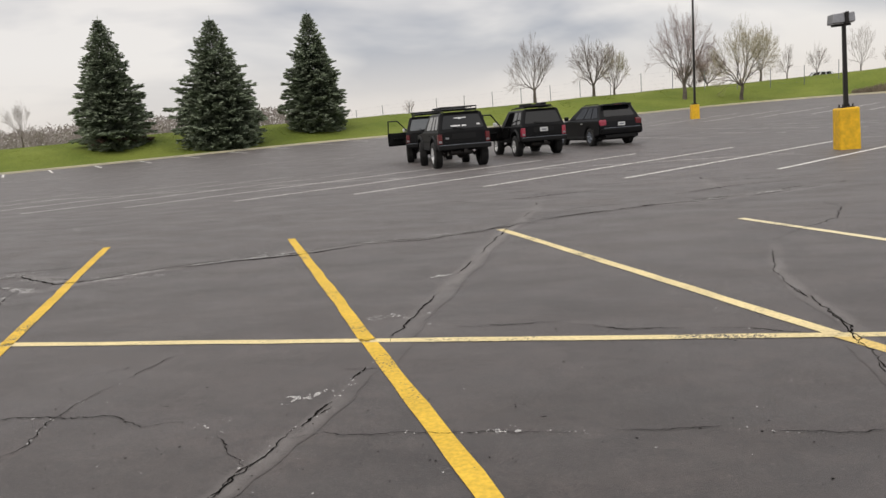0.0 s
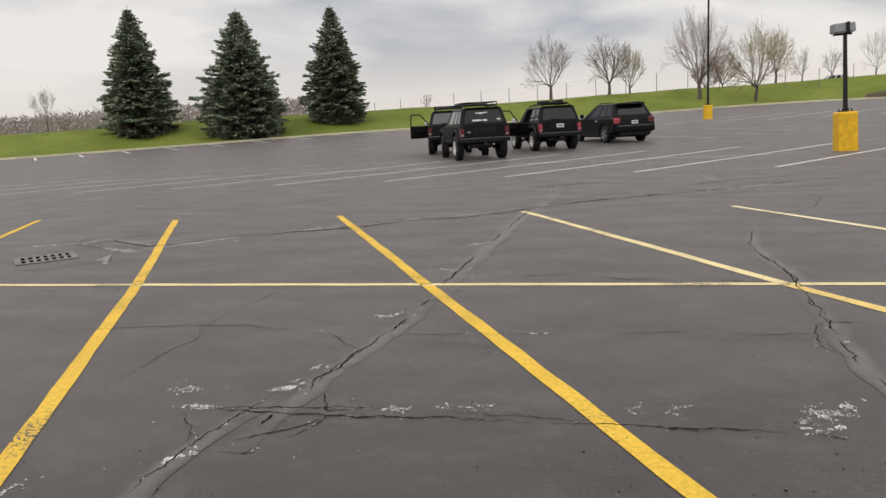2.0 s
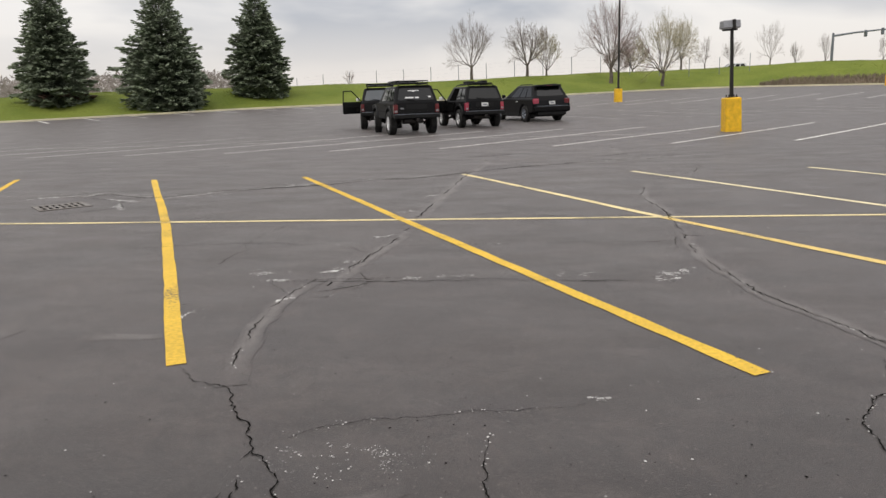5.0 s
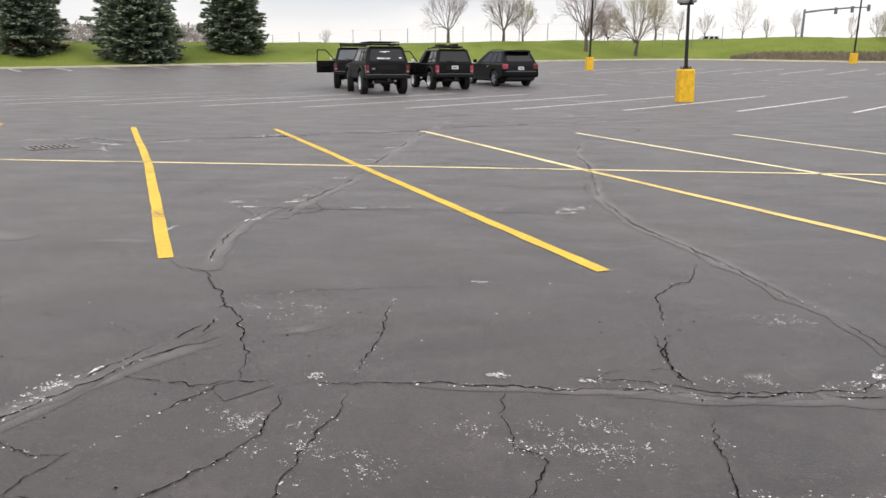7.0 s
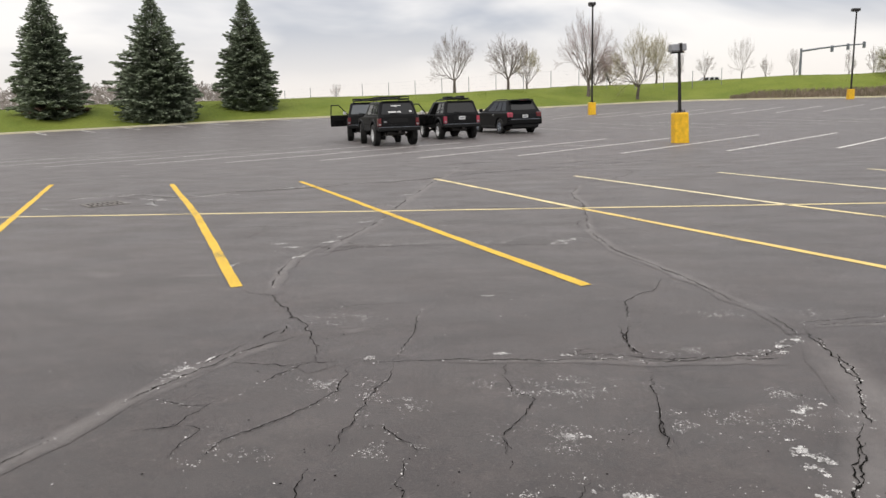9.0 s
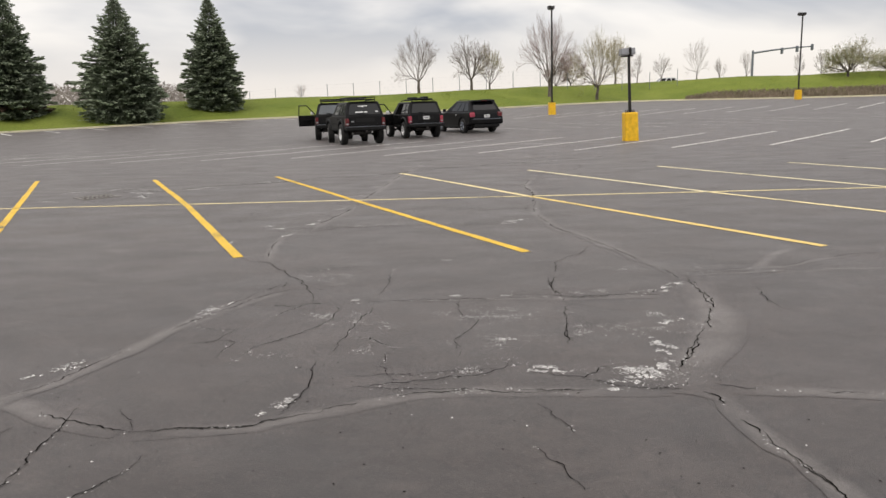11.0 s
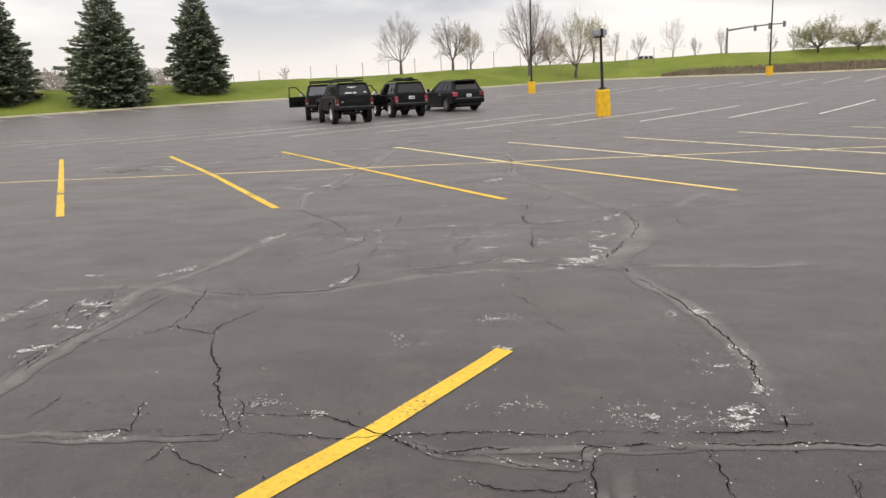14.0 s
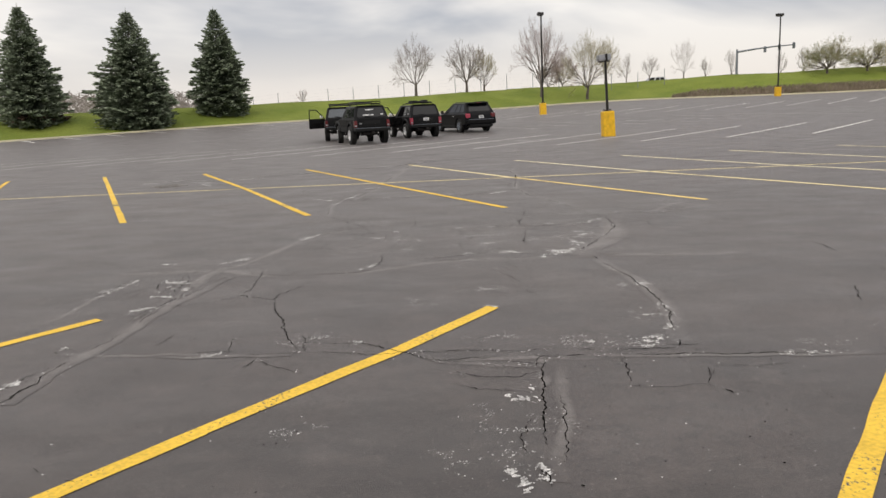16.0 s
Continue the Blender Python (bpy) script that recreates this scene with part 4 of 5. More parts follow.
# short scattered cracks, worn strips and scuffs over the far lot
for _ in range(210):
    y = 12 + 36 * random.random() ** 1.3
    x = random.uniform(-0.62, 0.62) * (y + 14)
    a, r = random.gauss(0, 0.35), random.uniform(0.3, 1.3) * (0.6 + y / 30)
    end = (x + r * math.cos(a), y + r * math.sin(a))
    if random.random() < 0.5:
        crack("n", [(x, y), ((x + end[0]) / 2, (y + end[1]) / 2 + random.gauss(0, 0.12)), end], 0.010)
    else:
        filler(bent([(x, y), end], 0.1), random.uniform(0.03, 0.09), x)
for x, y, r in ((6.0, 38.5, 5.0), (9.5, 41.5, 4.5), (8.0, 27.5, 3.0), (-14.0, 31.0, 4.0), (14.0, 34.5, 5.0)):
    filler(bent([(x - r, y + 0.4), (x, y), (x + r, y + 0.3)], 0.1), 0.22, x)
for x, y in crumbs:
    for _ in range(3):
        stone(x + random.gauss(0, 0.012), y + random.gauss(0, 0.012), 0.0015 + 0.0055 * random.random() ** 2)
# stray stones over the near lot
for _ in range(5200):
    x, y = random.uniform(-7, 6), random.uniform(-8.5, 9)
    if noise.noise((x * 0.8, y * 0.8, 6.0)) > random.uniform(-0.6, 0.4):
        stone(x, y, 0.0016 + 0.005 * random.random() ** 3)
# small dark pits where stones have come out
for _ in range(9000):
    x, y = random.uniform(-6, 5), random.uniform(-8.5, 7)
    if noise.noise((x * 0.7, y * 0.7, 11.0)) > random.uniform(-0.5, 0.5):
        r, t, first = 0.0022 + 0.005 * random.random() ** 3, random.uniform(0, 6.3), len(crack_v)
        for k in range(5):
            q = t + k * math.tau / 5
            crack_v.append((x + r * random.uniform(0.6, 1.4) * math.cos(q), y + r * random.uniform(0.6, 1.4) * math.sin(q), lot_z(y) + 0.0030))
        crack_f.append(tuple(range(first, first + 5)))
tagged(raw("asphalt_cracks", crack_v, crack_f, CRACK), "dark jagged cracks running across the asphalt", "cracks", kind="stuff")
filler_mesh = raw("crack_filler", seal_v, seal_f, SEAL)
filler_mesh.data.attributes.new("cover", "FLOAT", "POINT").data.foreach_set("value", cover)
tagged(filler_mesh, "grey weathered filler smeared along asphalt cracks", "crack filler", kind="stuff")
tagged(raw("loose_stones", chip_v, chip_f, CHIP), "pale loose stone chips on ravelled asphalt", "stones", kind="stuff")


# ---------------- drain grate ----------------
def storm_drain(m):
    d = empty("storm_drain", m)
    bm = box(-0.66, 0.66, -0.34, -0.25, 0.0, 0.010, 0.003)
    for b in ((-0.66, 0.66, 0.25, 0.34), (-0.66, -0.56, -0.25, 0.25), (0.56, 0.66, -0.25, 0.25)):
        box(*b, 0.0, 0.010, 0.003, bm)
    part("frame", bm, IRON, d)
    # no hole below the slats: a thin black slab paints its shade
    part("pit_shade", box(-0.565, 0.565, -0.255, 0.255, 0.001, 0.0035), SHADE_BLACK, d, "flat black sheet for the shaded drain hole")
    for i in range(8):
        x = -0.56 + 0.16 * i
        part("slat", box(x - 0.037, x + 0.037, -0.25, 0.25, 0.0045, 0.0085), IRON, d)
    part("crossbar", box(-0.56, 0.56, -0.035, 0.035, 0.0045, 0.0092), IRON, d)
    tagged(d, "rusty cast iron storm drain grate in broken asphalt", "drain")


storm_drain(pose(-8.06, 7.70, 0.002, 0, 0, 45) @ Matrix.Diagonal((0.52, 0.95, 1, 1)))


# ---------------- lamps ----------------
def street_lamp(x, y, height, base_w, base_h, head, turn, label, lean=0.0):
    z = land_z(x, y)
    lamp = empty("street_lamp", pose(x, y, z, 0, -lean, turn))
    bm = box(-base_w / 2, base_w / 2, -base_w / 2, base_w / 2, -0.15, base_h, 0.045, top=(0.96, 0.96))
    part("base", bm, CASTYELLOW, lamp, "chipped yellow painted concrete base")
    r = 0.052 if height < 5 else 0.065
    part("base_plate", box(-0.16, 0.16, -0.16, 0.16, base_h - 0.002, base_h + 0.025, 0.006), DARKMETAL, lamp)
    for sx, sy in ((-1, -1), (1, -1), (1, 1), (-1, 1)):
        part("anchor_bolt", tube([(sx * 0.12, sy * 0.12, base_h + 0.02), (sx * 0.12, sy * 0.12, base_h + 0.09)], 0.018, 6), DARKMETAL, lamp)
    part("pole", box(-r, r, -r, r, base_h + 0.02, height, 0.012, top=(0.8, 0.8)), DARKMETAL, lamp)
    low = height - (0.27 if height < 5 else 0.1)
    part("arm", box(-head * 0.9, head * 0.5, -0.035, 0.035, low - 0.06, low + 0.01, 0.01), DARKMETAL, lamp)
    metal = GALV if height < 5 else DARKMETAL
    if height < 5:
        part("pole_cap", box(-r * 0.85, r * 0.85, -0.235, -0.225, low - 0.02, height, 0.004), DARKMETAL, lamp)
    for x0, x1 in ((-head, -r * 0.7), (r * 0.7, head * 0.62)):
        h = part("lamp_head", box(x0, x1, -0.22, 0.22, low + 0.012, low + 0.25, 0.02, top=(0.95, 0.85)), metal, lamp)
        part("lens", box(x0 + 0.03, x1 - 0.03, -0.17, 0.17, low - 0.005, low + 0.014, 0.004), LENS, h)
    tagged(lamp, label, "street lamp", "parking lot lamps")


street_lamp(4.95, 22.75, 3.45, 0.52, 1.07, 0.33, 5, "short dark lamp post on a yellow concrete base", lean=2.2)
street_lamp(4.7, 54.2, 8.2, 0.52, 0.95, 0.3, 12, "tall dark lamp post on a yellow concrete base")
street_lamp(30.6, 70.9, 8.2, 0.55, 0.95, 0.45, 5, "tall dark lamp post on yellow base beside kerb")


# ---------------- vehicles ----------------
def wheel(parent, x, y, r, half, rim_mat):
    s = 1 if x > 0 else -1
    w = new("wheel")
    w.parent, w.location = parent, (x, y, r)
    prof = [(-half, r * 0.6), (-half * 1.02, r * 0.78), (-half * 0.95, r * 0.93), (-half * 0.75, r * 0.995), (half * 0.75, r * 0.995), (half * 0.95, r * 0.93), (half * 1.02, r * 0.78), (half, r * 0.6)]
    bm = lathe_x([(-half * 0.5, r * 0.57)] + prof + [(half * 0.5, r * 0.57)], 36, caps=False)
    for k in range(36):
        a = k * math.tau / 36
        for row, off in ((-0.5, 0.0), (0.0, 0.5), (0.5, 0.0)):
            aa = a + off * math.tau / 36
            c = Vector((row * half * 1.05, r * 0.995 * math.cos(aa), r * 0.995 * math.sin(aa)))
            t = Vector((0, -math.sin(aa), math.cos(aa)))
            n = Vector((0, math.cos(aa), math.sin(aa)))
            q = [bm.verts.new(c + Vector((sx * half * 0.21, 0, 0)) + t * st * 0.026 + n * h) for h in (0, 0.014) for sx, st in ((-1, -1), (1, -1), (1, 1), (-1, 1))]
            bm.faces.new(q[4:])
            for i in range(4):
                bm.faces.new((q[i], q[(i + 1) % 4], q[4 + (i + 1) % 4], q[4 + i]))
    part("tyre", bm, RUBBER, w, "black knobbly tyre")
    rim = lathe_x([(s * half * 0.5, r * 0.60), (s * half * 0.98, r * 0.60), (s * half * 0.94, r * 0.55), (s * half * 0.55, r * 0.48), (s * half * 0.5, r * 0.1), (s * half * 0.85, r * 0.1), (s * half * 0.88, r * 0.02)], 24)
    part("rim", rim, rim_mat, w)
    for k in range(5):
        a = k * math.tau / 5
        c, d = math.cos(a), math.sin(a)
        part("spoke", tube([(s * half * 0.62, r * 0.1 * c, r * 0.1 * d), (s * half * 0.72, r * 0.54 * c, r * 0.54 * d)], [0.035, 0.05], 6), rim_mat, w)
    return w


def face_panel(corners, u0, u1, v0, v1, lift, thick=0.006, inset_top=0.0):
    """A thin rounded panel set on a four-cornered face; u runs along its foot, v up. inset_top slants its sides."""
    a, b, c, d = (Vector(p) for p in corners)
    n = (b - a).cross(d - a).normalized()

    def at(u, v):
        return (a + (b - a) * u) * (1 - v) + (d + (c - d) * u) * v

    bm = bmesh.new()
    pts = [(u0, v0), (u1, v0), (u1 - inset_top, v1), (u0 + inset_top, v1)]
    loop = []
    for i, (u, v) in enumerate(pts):
        pu, pv = pts[i - 1]
        qu, qv = pts[(i + 1) % 4]
        loop += [(u + (pu - u) * 0.08, v + (pv - v) * 0.08), (u + (pu - u) * 0.02 + (qu - u) * 0.02, v + (pv - v) * 0.02 + (qv - v) * 0.02), (u + (qu - u) * 0.08, v + (qv - v) * 0.08)]
    lo = [bm.verts.new(at(u, v) + n * (lift - thick)) for u, v in loop]
    hi = [bm.verts.new(at(u, v) + n * lift) for u, v in loop]
    bm.faces.new(hi)
    for i in range(len(loop)):
        bm.faces.new((lo[i], lo[(i + 1) % len(loop)], hi[(i + 1) % len(loop)], hi[i]))
    return bm


def arch(cy, cz, r, floor, forward):
    """Points of a wheel arch along the body's lower edge."""
    start = math.asin((floor - cz) / r)
    angles = np.linspace(start, math.pi - start, 9)
    pts = [(cy + r * math.cos(a), cz + r * math.sin(a)) for a in angles]
    return pts if not forward else pts[::-1]


def cabin(bottom, top):
    """The upper body: a tapered block with soft edges. Returns its bmesh and its rear, left, right and front faces."""
    (hx, y0, y1, z0), (tx, ty0, ty1, z1) = bottom, top
    bm = bmesh.new()
    lo = [Vector(p) for p in ((-hx, y0, z0), (hx, y0, z0), (hx, y1, z0), (-hx, y1, z0))]
    hi = [Vector(p) for p in ((-tx, ty0, z1), (tx, ty0, z1), (tx, ty1, z1), (-tx, ty1, z1))]
    vl, vh = [bm.verts.new(p) for p in lo], [bm.verts.new(p) for p in hi]
    bm.faces.new(vh)
    bm.faces.new(vl[::-1])
    for i in range(4):
        bm.faces.new((vl[i], vl[(i + 1) % 4], vh[(i + 1) % 4], vh[i]))
    bmesh.ops.bevel(bm, geom=[e for e in bm.edges if e.verts[0] in vh or e.verts[1] in vh], offset=0.06, segments=3, affect="EDGES", profile=0.6)
    faces = {"rear": (lo[0], lo[1], hi[1], hi[0]), "right": (lo[1], lo[2], hi[2], hi[1]), "front": (lo[2], lo[3], hi[3], hi[2]), "left": (lo[3], lo[0], hi[0], hi[3])}
    return bm, faces


def open_door(car, hinge, length, z0, belt, z1, angle, paint):
    """A front door swung open on its front edge: lower panel, window frame, inner trim and mirror."""
    d = new("door")
    d.parent = car
    d.matrix_basis = pose(*hinge, 0, 0, -angle)
    tagged(d, "open driver's door with empty window frame")
    part("door_panel", box(-0.05, 0.04, -length, 0.0, z0, belt, 0.02), paint, d)
    part("inner_trim", box(0.04, 0.075, -length + 0.07, -0.06, z0 + 0.07, belt - 0.06, 0.012), PLASTIC, d)
    part("armrest", box(0.075, 0.13, -length + 0.2, -0.35, (z0 + belt) / 2, (z0 + belt) / 2 + 0.06, 0.015), PLASTIC, d)
    part("speaker", tube([(0.075, -0.28, z0 + 0.18), (0.09, -0.28, z0 + 0.18)], 0.08, 14), DARKMETAL, d)
    bm = tube([(0, -length + 0.02, belt), (0, -length + 0.06, z1)], 0.026, 6)
    tube([(0, -length + 0.05, z1 - 0.01), (0, -0.52, z1 - 0.01)], 0.026, 6, bm)
    tube([(0, -0.54, z1 - 0.01), (0, -0.03, belt)], 0.026, 6, bm)
    part("window_frame", bm, paint, d)
    part("side_mirror", box(-0.26, -0.05, -0.2, -0.08, belt + 0.02, belt + 0.17, 0.03), WHITEPAINT, d, "pale side mirror")


def off_road_suv(m, paint, label, tyre=0.40, lift=0.0, rim_mat=None, door=False, plate=True, stickers=False, rear_glass=None, rack="bars", lamps=None, steer=0):
    """A boxy lifted four-wheel-drive wagon. Origin on the ground below the rear axle, nose along +y."""
    car = empty("off_road_suv", m)
    rim_mat, lamps, rear_glass = rim_mat or CHROME, lamps or REDLENS, rear_glass or GLASS
    base, belt, roof, wb, half = 0.66 + lift, 1.22 + lift, 1.81 + lift, 2.58, 0.86
    outline = [(-0.82, base), (-0.88, base + 0.12), (-0.86, belt - 0.04), (-0.84, belt), (2.02, belt + 0.01), (3.22, belt - 0.09), (3.3, belt - 0.16), (3.32, base + 0.06), (3.26, base)]
    outline += arch(wb, base - 0.12, 0.50, base, False)[0:] + arch(0.0, base - 0.12, 0.50, base, False)
    part("body", extrude_profile(outline, half, 0.035), paint, car)
    bm, face = cabin((half - 0.02, -0.84, 2.0, belt), (half - 0.17, -0.60, 1.28, roof))
    part("cabin", bm, paint, car)
    part("rear_window", face_panel(face["rear"], 0.07, 0.93, 0.10, 0.84, 0.012, inset_top=0.02), rear_glass, car)
    for side in ("left", "right"):
        f = face[side]
        spans = ((0.06, 0.22, "quarter_window"), (0.27, 0.44, "rear_door_window"), (0.50, 0.80, "front_door_window"))
        for a, b, name in spans:
            u0, u1 = (a, b) if side == "right" else (1 - b, 1 - a)
            if door and side == "left" and name == "front_door_window":
                # the body stays closed; a black panel paints the interior's shade
                part("doorway_shade", face_panel(f, u0 - 0.01, u1 + 0.02, -0.75, 0.88, 0.006), SHADE_BLACK, car, "black panel for the shade inside the open doorway")
                continue
            part(name, face_panel(f, u0, u1, 0.10, 0.84, 0.010), GLASS, car)
    part("windscreen", face_panel(face["front"], 0.06, 0.94, 0.08, 0.9, 0.01), GLASS, car)
    part("liftgate", face_panel([(-half + 0.05, -0.885, base + 0.2), (half - 0.05, -0.885, base + 0.2), (half - 0.05, -0.868, belt), (-half + 0.05, -0.868, belt)], 0.1, 0.9, 0.0, 0.96, 0.012, 0.02), paint, car)
    part("plate_recess", face_panel([(-0.4, -0.895, base + 0.3), (0.4, -0.895, base + 0.3), (0.4, -0.885, base + 0.47), (-0.4, -0.885, base + 0.47)], 0, 1, 0, 1, 0.014, 0.01), PLASTIC, car)
    if plate:
        p = part("licence_plate", box(-0.155, 0.155, -0.925, -0.915, base + 0.31, base + 0.46, 0.004), WHITEPAINT, car, "white plate with a dark bar")
        part("plate_bar", box(-0.1, 0.1, -0.928, -0.9245, base + 0.355, base + 0.405), GREYPOLE, p)
    else:
        part("fuel_cap", tube([(-half - 0.002, -0.30, belt - 0.16), (-half - 0.012, -0.30, belt - 0.16)], 0.075, 14), PLASTIC, car)
    part("rear_spoiler", box(-0.60, 0.60, -0.66, -0.52, roof - 0.012, roof + 0.018, 0.012), PLASTIC, car)
    if stickers:
        for x0, x1, v in ((-0.42, -0.08, 0.22), (-0.03, 0.13, 0.22), (0.5, 0.62, 0.25)):
            f = face["rear"]
            u = lambda x: 0.5 + x / (2 * half - 0.04)
            part("window_sticker", face_panel(f, u(x0), u(x1), v, v + 0.085, 0.016, 0.003), WHITEPAINT, car, "white lettering reduced to a bar")
        for x0, x1, v0, v1 in ((-0.3, -0.13, 0.66, 0.71), (-0.13, -0.02, 0.62, 0.72), (-0.02, 0.17, 0.67, 0.72)):
            part("window_sticker", face_panel(face["rear"], u(x0), u(x1), v0, v1, 0.016, 0.003), WHITEPAINT, car, "white emblem sticker")
        part("badge", box(-0.62, -0.5, -0.905, -0.895, base + 0.3, base + 0.36, 0.003), GALV, car)
    for s in (-1, 1):
        x0, x1 = sorted((s * 0.725, s * 0.868))
        t = part("tail_lamp", box(x0, x1, -0.905, -0.72, base + 0.15, base + 0.47, 0.015), lamps, car, "red tail lamp")
        part("reverse_lens", box(x0 + 0.02, x1 - 0.02, -0.912, -0.90, base + 0.19, base + 0.26, 0.003), GALV, t)
        part("fender_flare", extrude_flare(s, 0.0, base - 0.12, half), PLASTIC, car)
        part("fender_flare", extrude_flare(s, wb, base - 0.12, half), PLASTIC, car)
        part("rocker_panel", box(*sorted((s * 0.72, s * 0.875)), 0.55, 2.05, base - 0.06, base + 0.05, 0.02), PLASTIC, car)
        part("door_handle", box(*sorted((s * 0.855, s * 0.885)), 0.62, 0.78, belt - 0.14, belt - 0.1, 0.006), PLASTIC, car)
        part("body_moulding", box(*sorted((s * 0.855, s * 0.878)), 0.5, 2.0, base + 0.2, base + 0.26, 0.006), PLASTIC, car)
    part("rear_bumper", box(-0.88, 0.88, -1.03, -0.80, base - 0.04, base + 0.11, 0.03), PLASTIC, car, "black rear bumper")
    # grey strip that paints the highlight along the bumper's top edge
    part("bumper_top_strip", box(-0.84, 0.84, -1.025, -0.88, base + 0.108, base + 0.122, 0.004), GREYPOLE, car, "grey strip for the highlight along the bumper top")
    part("tow_hitch", box(-0.06, 0.06, -1.06, -0.7, base - 0.14, base - 0.04, 0.008), DARKMETAL, car)
    part("front_bumper", box(-0.85, 0.85, 3.26, 3.45, base - 0.02, base + 0.13, 0.03), PLASTIC, car)
    part("wiper", tube([(0.05, -0.87, belt + 0.05), (-0.34, -0.85, belt + 0.12)], 0.012, 5), PLASTIC, car)
    # running gear
    for y in (0.0, wb):
        ax = tube([(-0.68, y, tyre), (0.68, y, tyre)], 0.042, 8)
        part("axle", ax, DARKMETAL, car)
        bm = bmesh.new()
        bmesh.ops.create_uvsphere(bm, u_segments=12, v_segments=8, radius=0.15, matrix=Matrix.Translation((0.05 if y == 0 else -0.2, y, tyre)))
        part("differential", bm, DARKMETAL, car)
        for s in (-1, 1):
            part("shock_absorber", tube([(s * 0.42, y - 0.12, tyre - 0.02), (s * 0.34, y - 0.2, base + 0.06)], 0.032, 8), WHITEPAINT if stickers else DARKMETAL, car)
            part("spring", tube([(s * 0.52, y - 0.6, base - 0.02), (s * 0.52, y, tyre - 0.06), (s * 0.52, y + 0.6, base - 0.02)], 0.035, 6), DARKMETAL, car)
    part("underbody", box(-0.6, 0.6, -0.7, 3.1, base - 0.1, base + 0.05, 0.03), PLASTIC, car)
    part("fuel_tank", box(-0.45, 0.3, -0.75, -0.35, base - 0.22, base - 0.05, 0.05), DARKMETAL, car)
    for x in (-0.79, 0.79):
        for y in (0.0, wb):
            w = wheel(car, x, y, tyre, 0.14, rim_mat)
            w.rotation_euler[2] = radians(steer) if y else 0.0
    # roof rack
    r = new("roof_rack")
    r.parent = car
    zt = roof + 0.02
    for s in (-1, 1):
        part("rail", tube([(s * 0.56, -0.45, roof + 0.02), (s * 0.56, -0.38, roof + 0.07), (s * 0.56, 1.15, roof + 0.07), (s * 0.56, 1.22, roof + 0.02)], 0.02, 6), PLASTIC, r)
    if rack == "bars":
        for y in (-0.3, 0.15, 0.6, 1.05):
            part("crossbar", tube([(-0.6, y, roof + 0.1), (0.6, y, roof + 0.1)], 0.02, 6), PLASTIC, r)
        bm = tube([(-0.6, -0.35, roof + 0.19), (0.6, -0.35, roof + 0.19), (0.6, 1.15, roof + 0.19), (-0.6, 1.15, roof + 0.19), (-0.6, -0.35, roof + 0.19)], 0.018, 6)
        part("basket_rim", bm, PLASTIC, r)
        for x, y in ((-0.6, -0.35), (-0.2, -0.35), (0.2, -0.35), (0.6, -0.35), (-0.6, 1.15), (0.6, 1.15), (-0.6, 0.4), (0.6, 0.4)):
            part("basket_post", tube([(x, y, roof + 0.08), (x, y, roof + 0.19)], 0.014, 5), PLASTIC, r)
        part("light_bar", box(-0.55, 0.55, 1.17, 1.25, roof + 0.14, roof + 0.22, 0.015), GALV, r, "silver roof light bar")
    else:
        part("cargo_tray", box(-0.5, 0.5, -0.1, 0.95, roof + 0.07, roof + 0.13, 0.02), PLASTIC, r)
        for x0, x1, y0, y1, h in ((-0.45, -0.1, 0.0, 0.6, 0.1), (-0.02, 0.2, 0.1, 0.5, 0.07), (0.26, 0.47, 0.0, 0.7, 0.12)):
            part("cargo", box(x0, x1, y0, y1, roof + 0.125, roof + 0.13 + h, 0.03), PLASTIC, r)
        part("light_bar", tube([(-0.55, -0.3, roof + 0.12), (0.55, -0.3, roof + 0.12)], 0.03, 8), PLASTIC, r)
    if door:
        open_door(car, (-half - 0.01, 1.86, 0.0), 1.02, base + 0.02, belt + 0.02, roof - 0.06, 62, paint)
        if rack != "bars":
            open_door_right = new("door")
            open_door_right.parent = car
            open_door_right.matrix_basis = pose(half + 0.01, 1.86, 0, 0, 0, 30)
            tagged(open_door_right, "passenger door standing ajar")
            part("door_panel", box(-0.04, 0.05, -1.02, 0.0, base + 0.02, belt, 0.02), paint, open_door_right)
            bm = tube([(0, -1.0, belt), (-0.06, -0.94, roof - 0.06)], 0.026, 6)
            tube([(-0.06, -0.95, roof - 0.06), (-0.06, -0.52, roof - 0.06)], 0.026, 6, bm)
            tube([(-0.06, -0.54, roof - 0.06), (0, -0.03, belt)], 0.026, 6, bm)
            part("window_frame", bm, paint, open_door_right)
    tagged(car, label, "suv", "parked dark suvs")
    return car


def extrude_flare(s, cy, cz, half):
    """A moulding that follows a wheel arch."""
    bm = bmesh.new()
    rows = []
    for a in np.linspace(0.18, math.pi - 0.18, 11):
        ring = []
        for r, x in ((0.49, half - 0.03), (0.49, half + 0.06), (0.54, half + 0.05), (0.565, half)):
            ring.append(bm.verts.new((s * x, cy + r * math.cos(a), cz + r * math.sin(a))))
        rows.append(ring)
    for p, q in zip(rows, rows[1:]):
        for i in range(3):
            bm.faces.new((p[i], p[i + 1], q[i + 1], q[i]))
    return bm


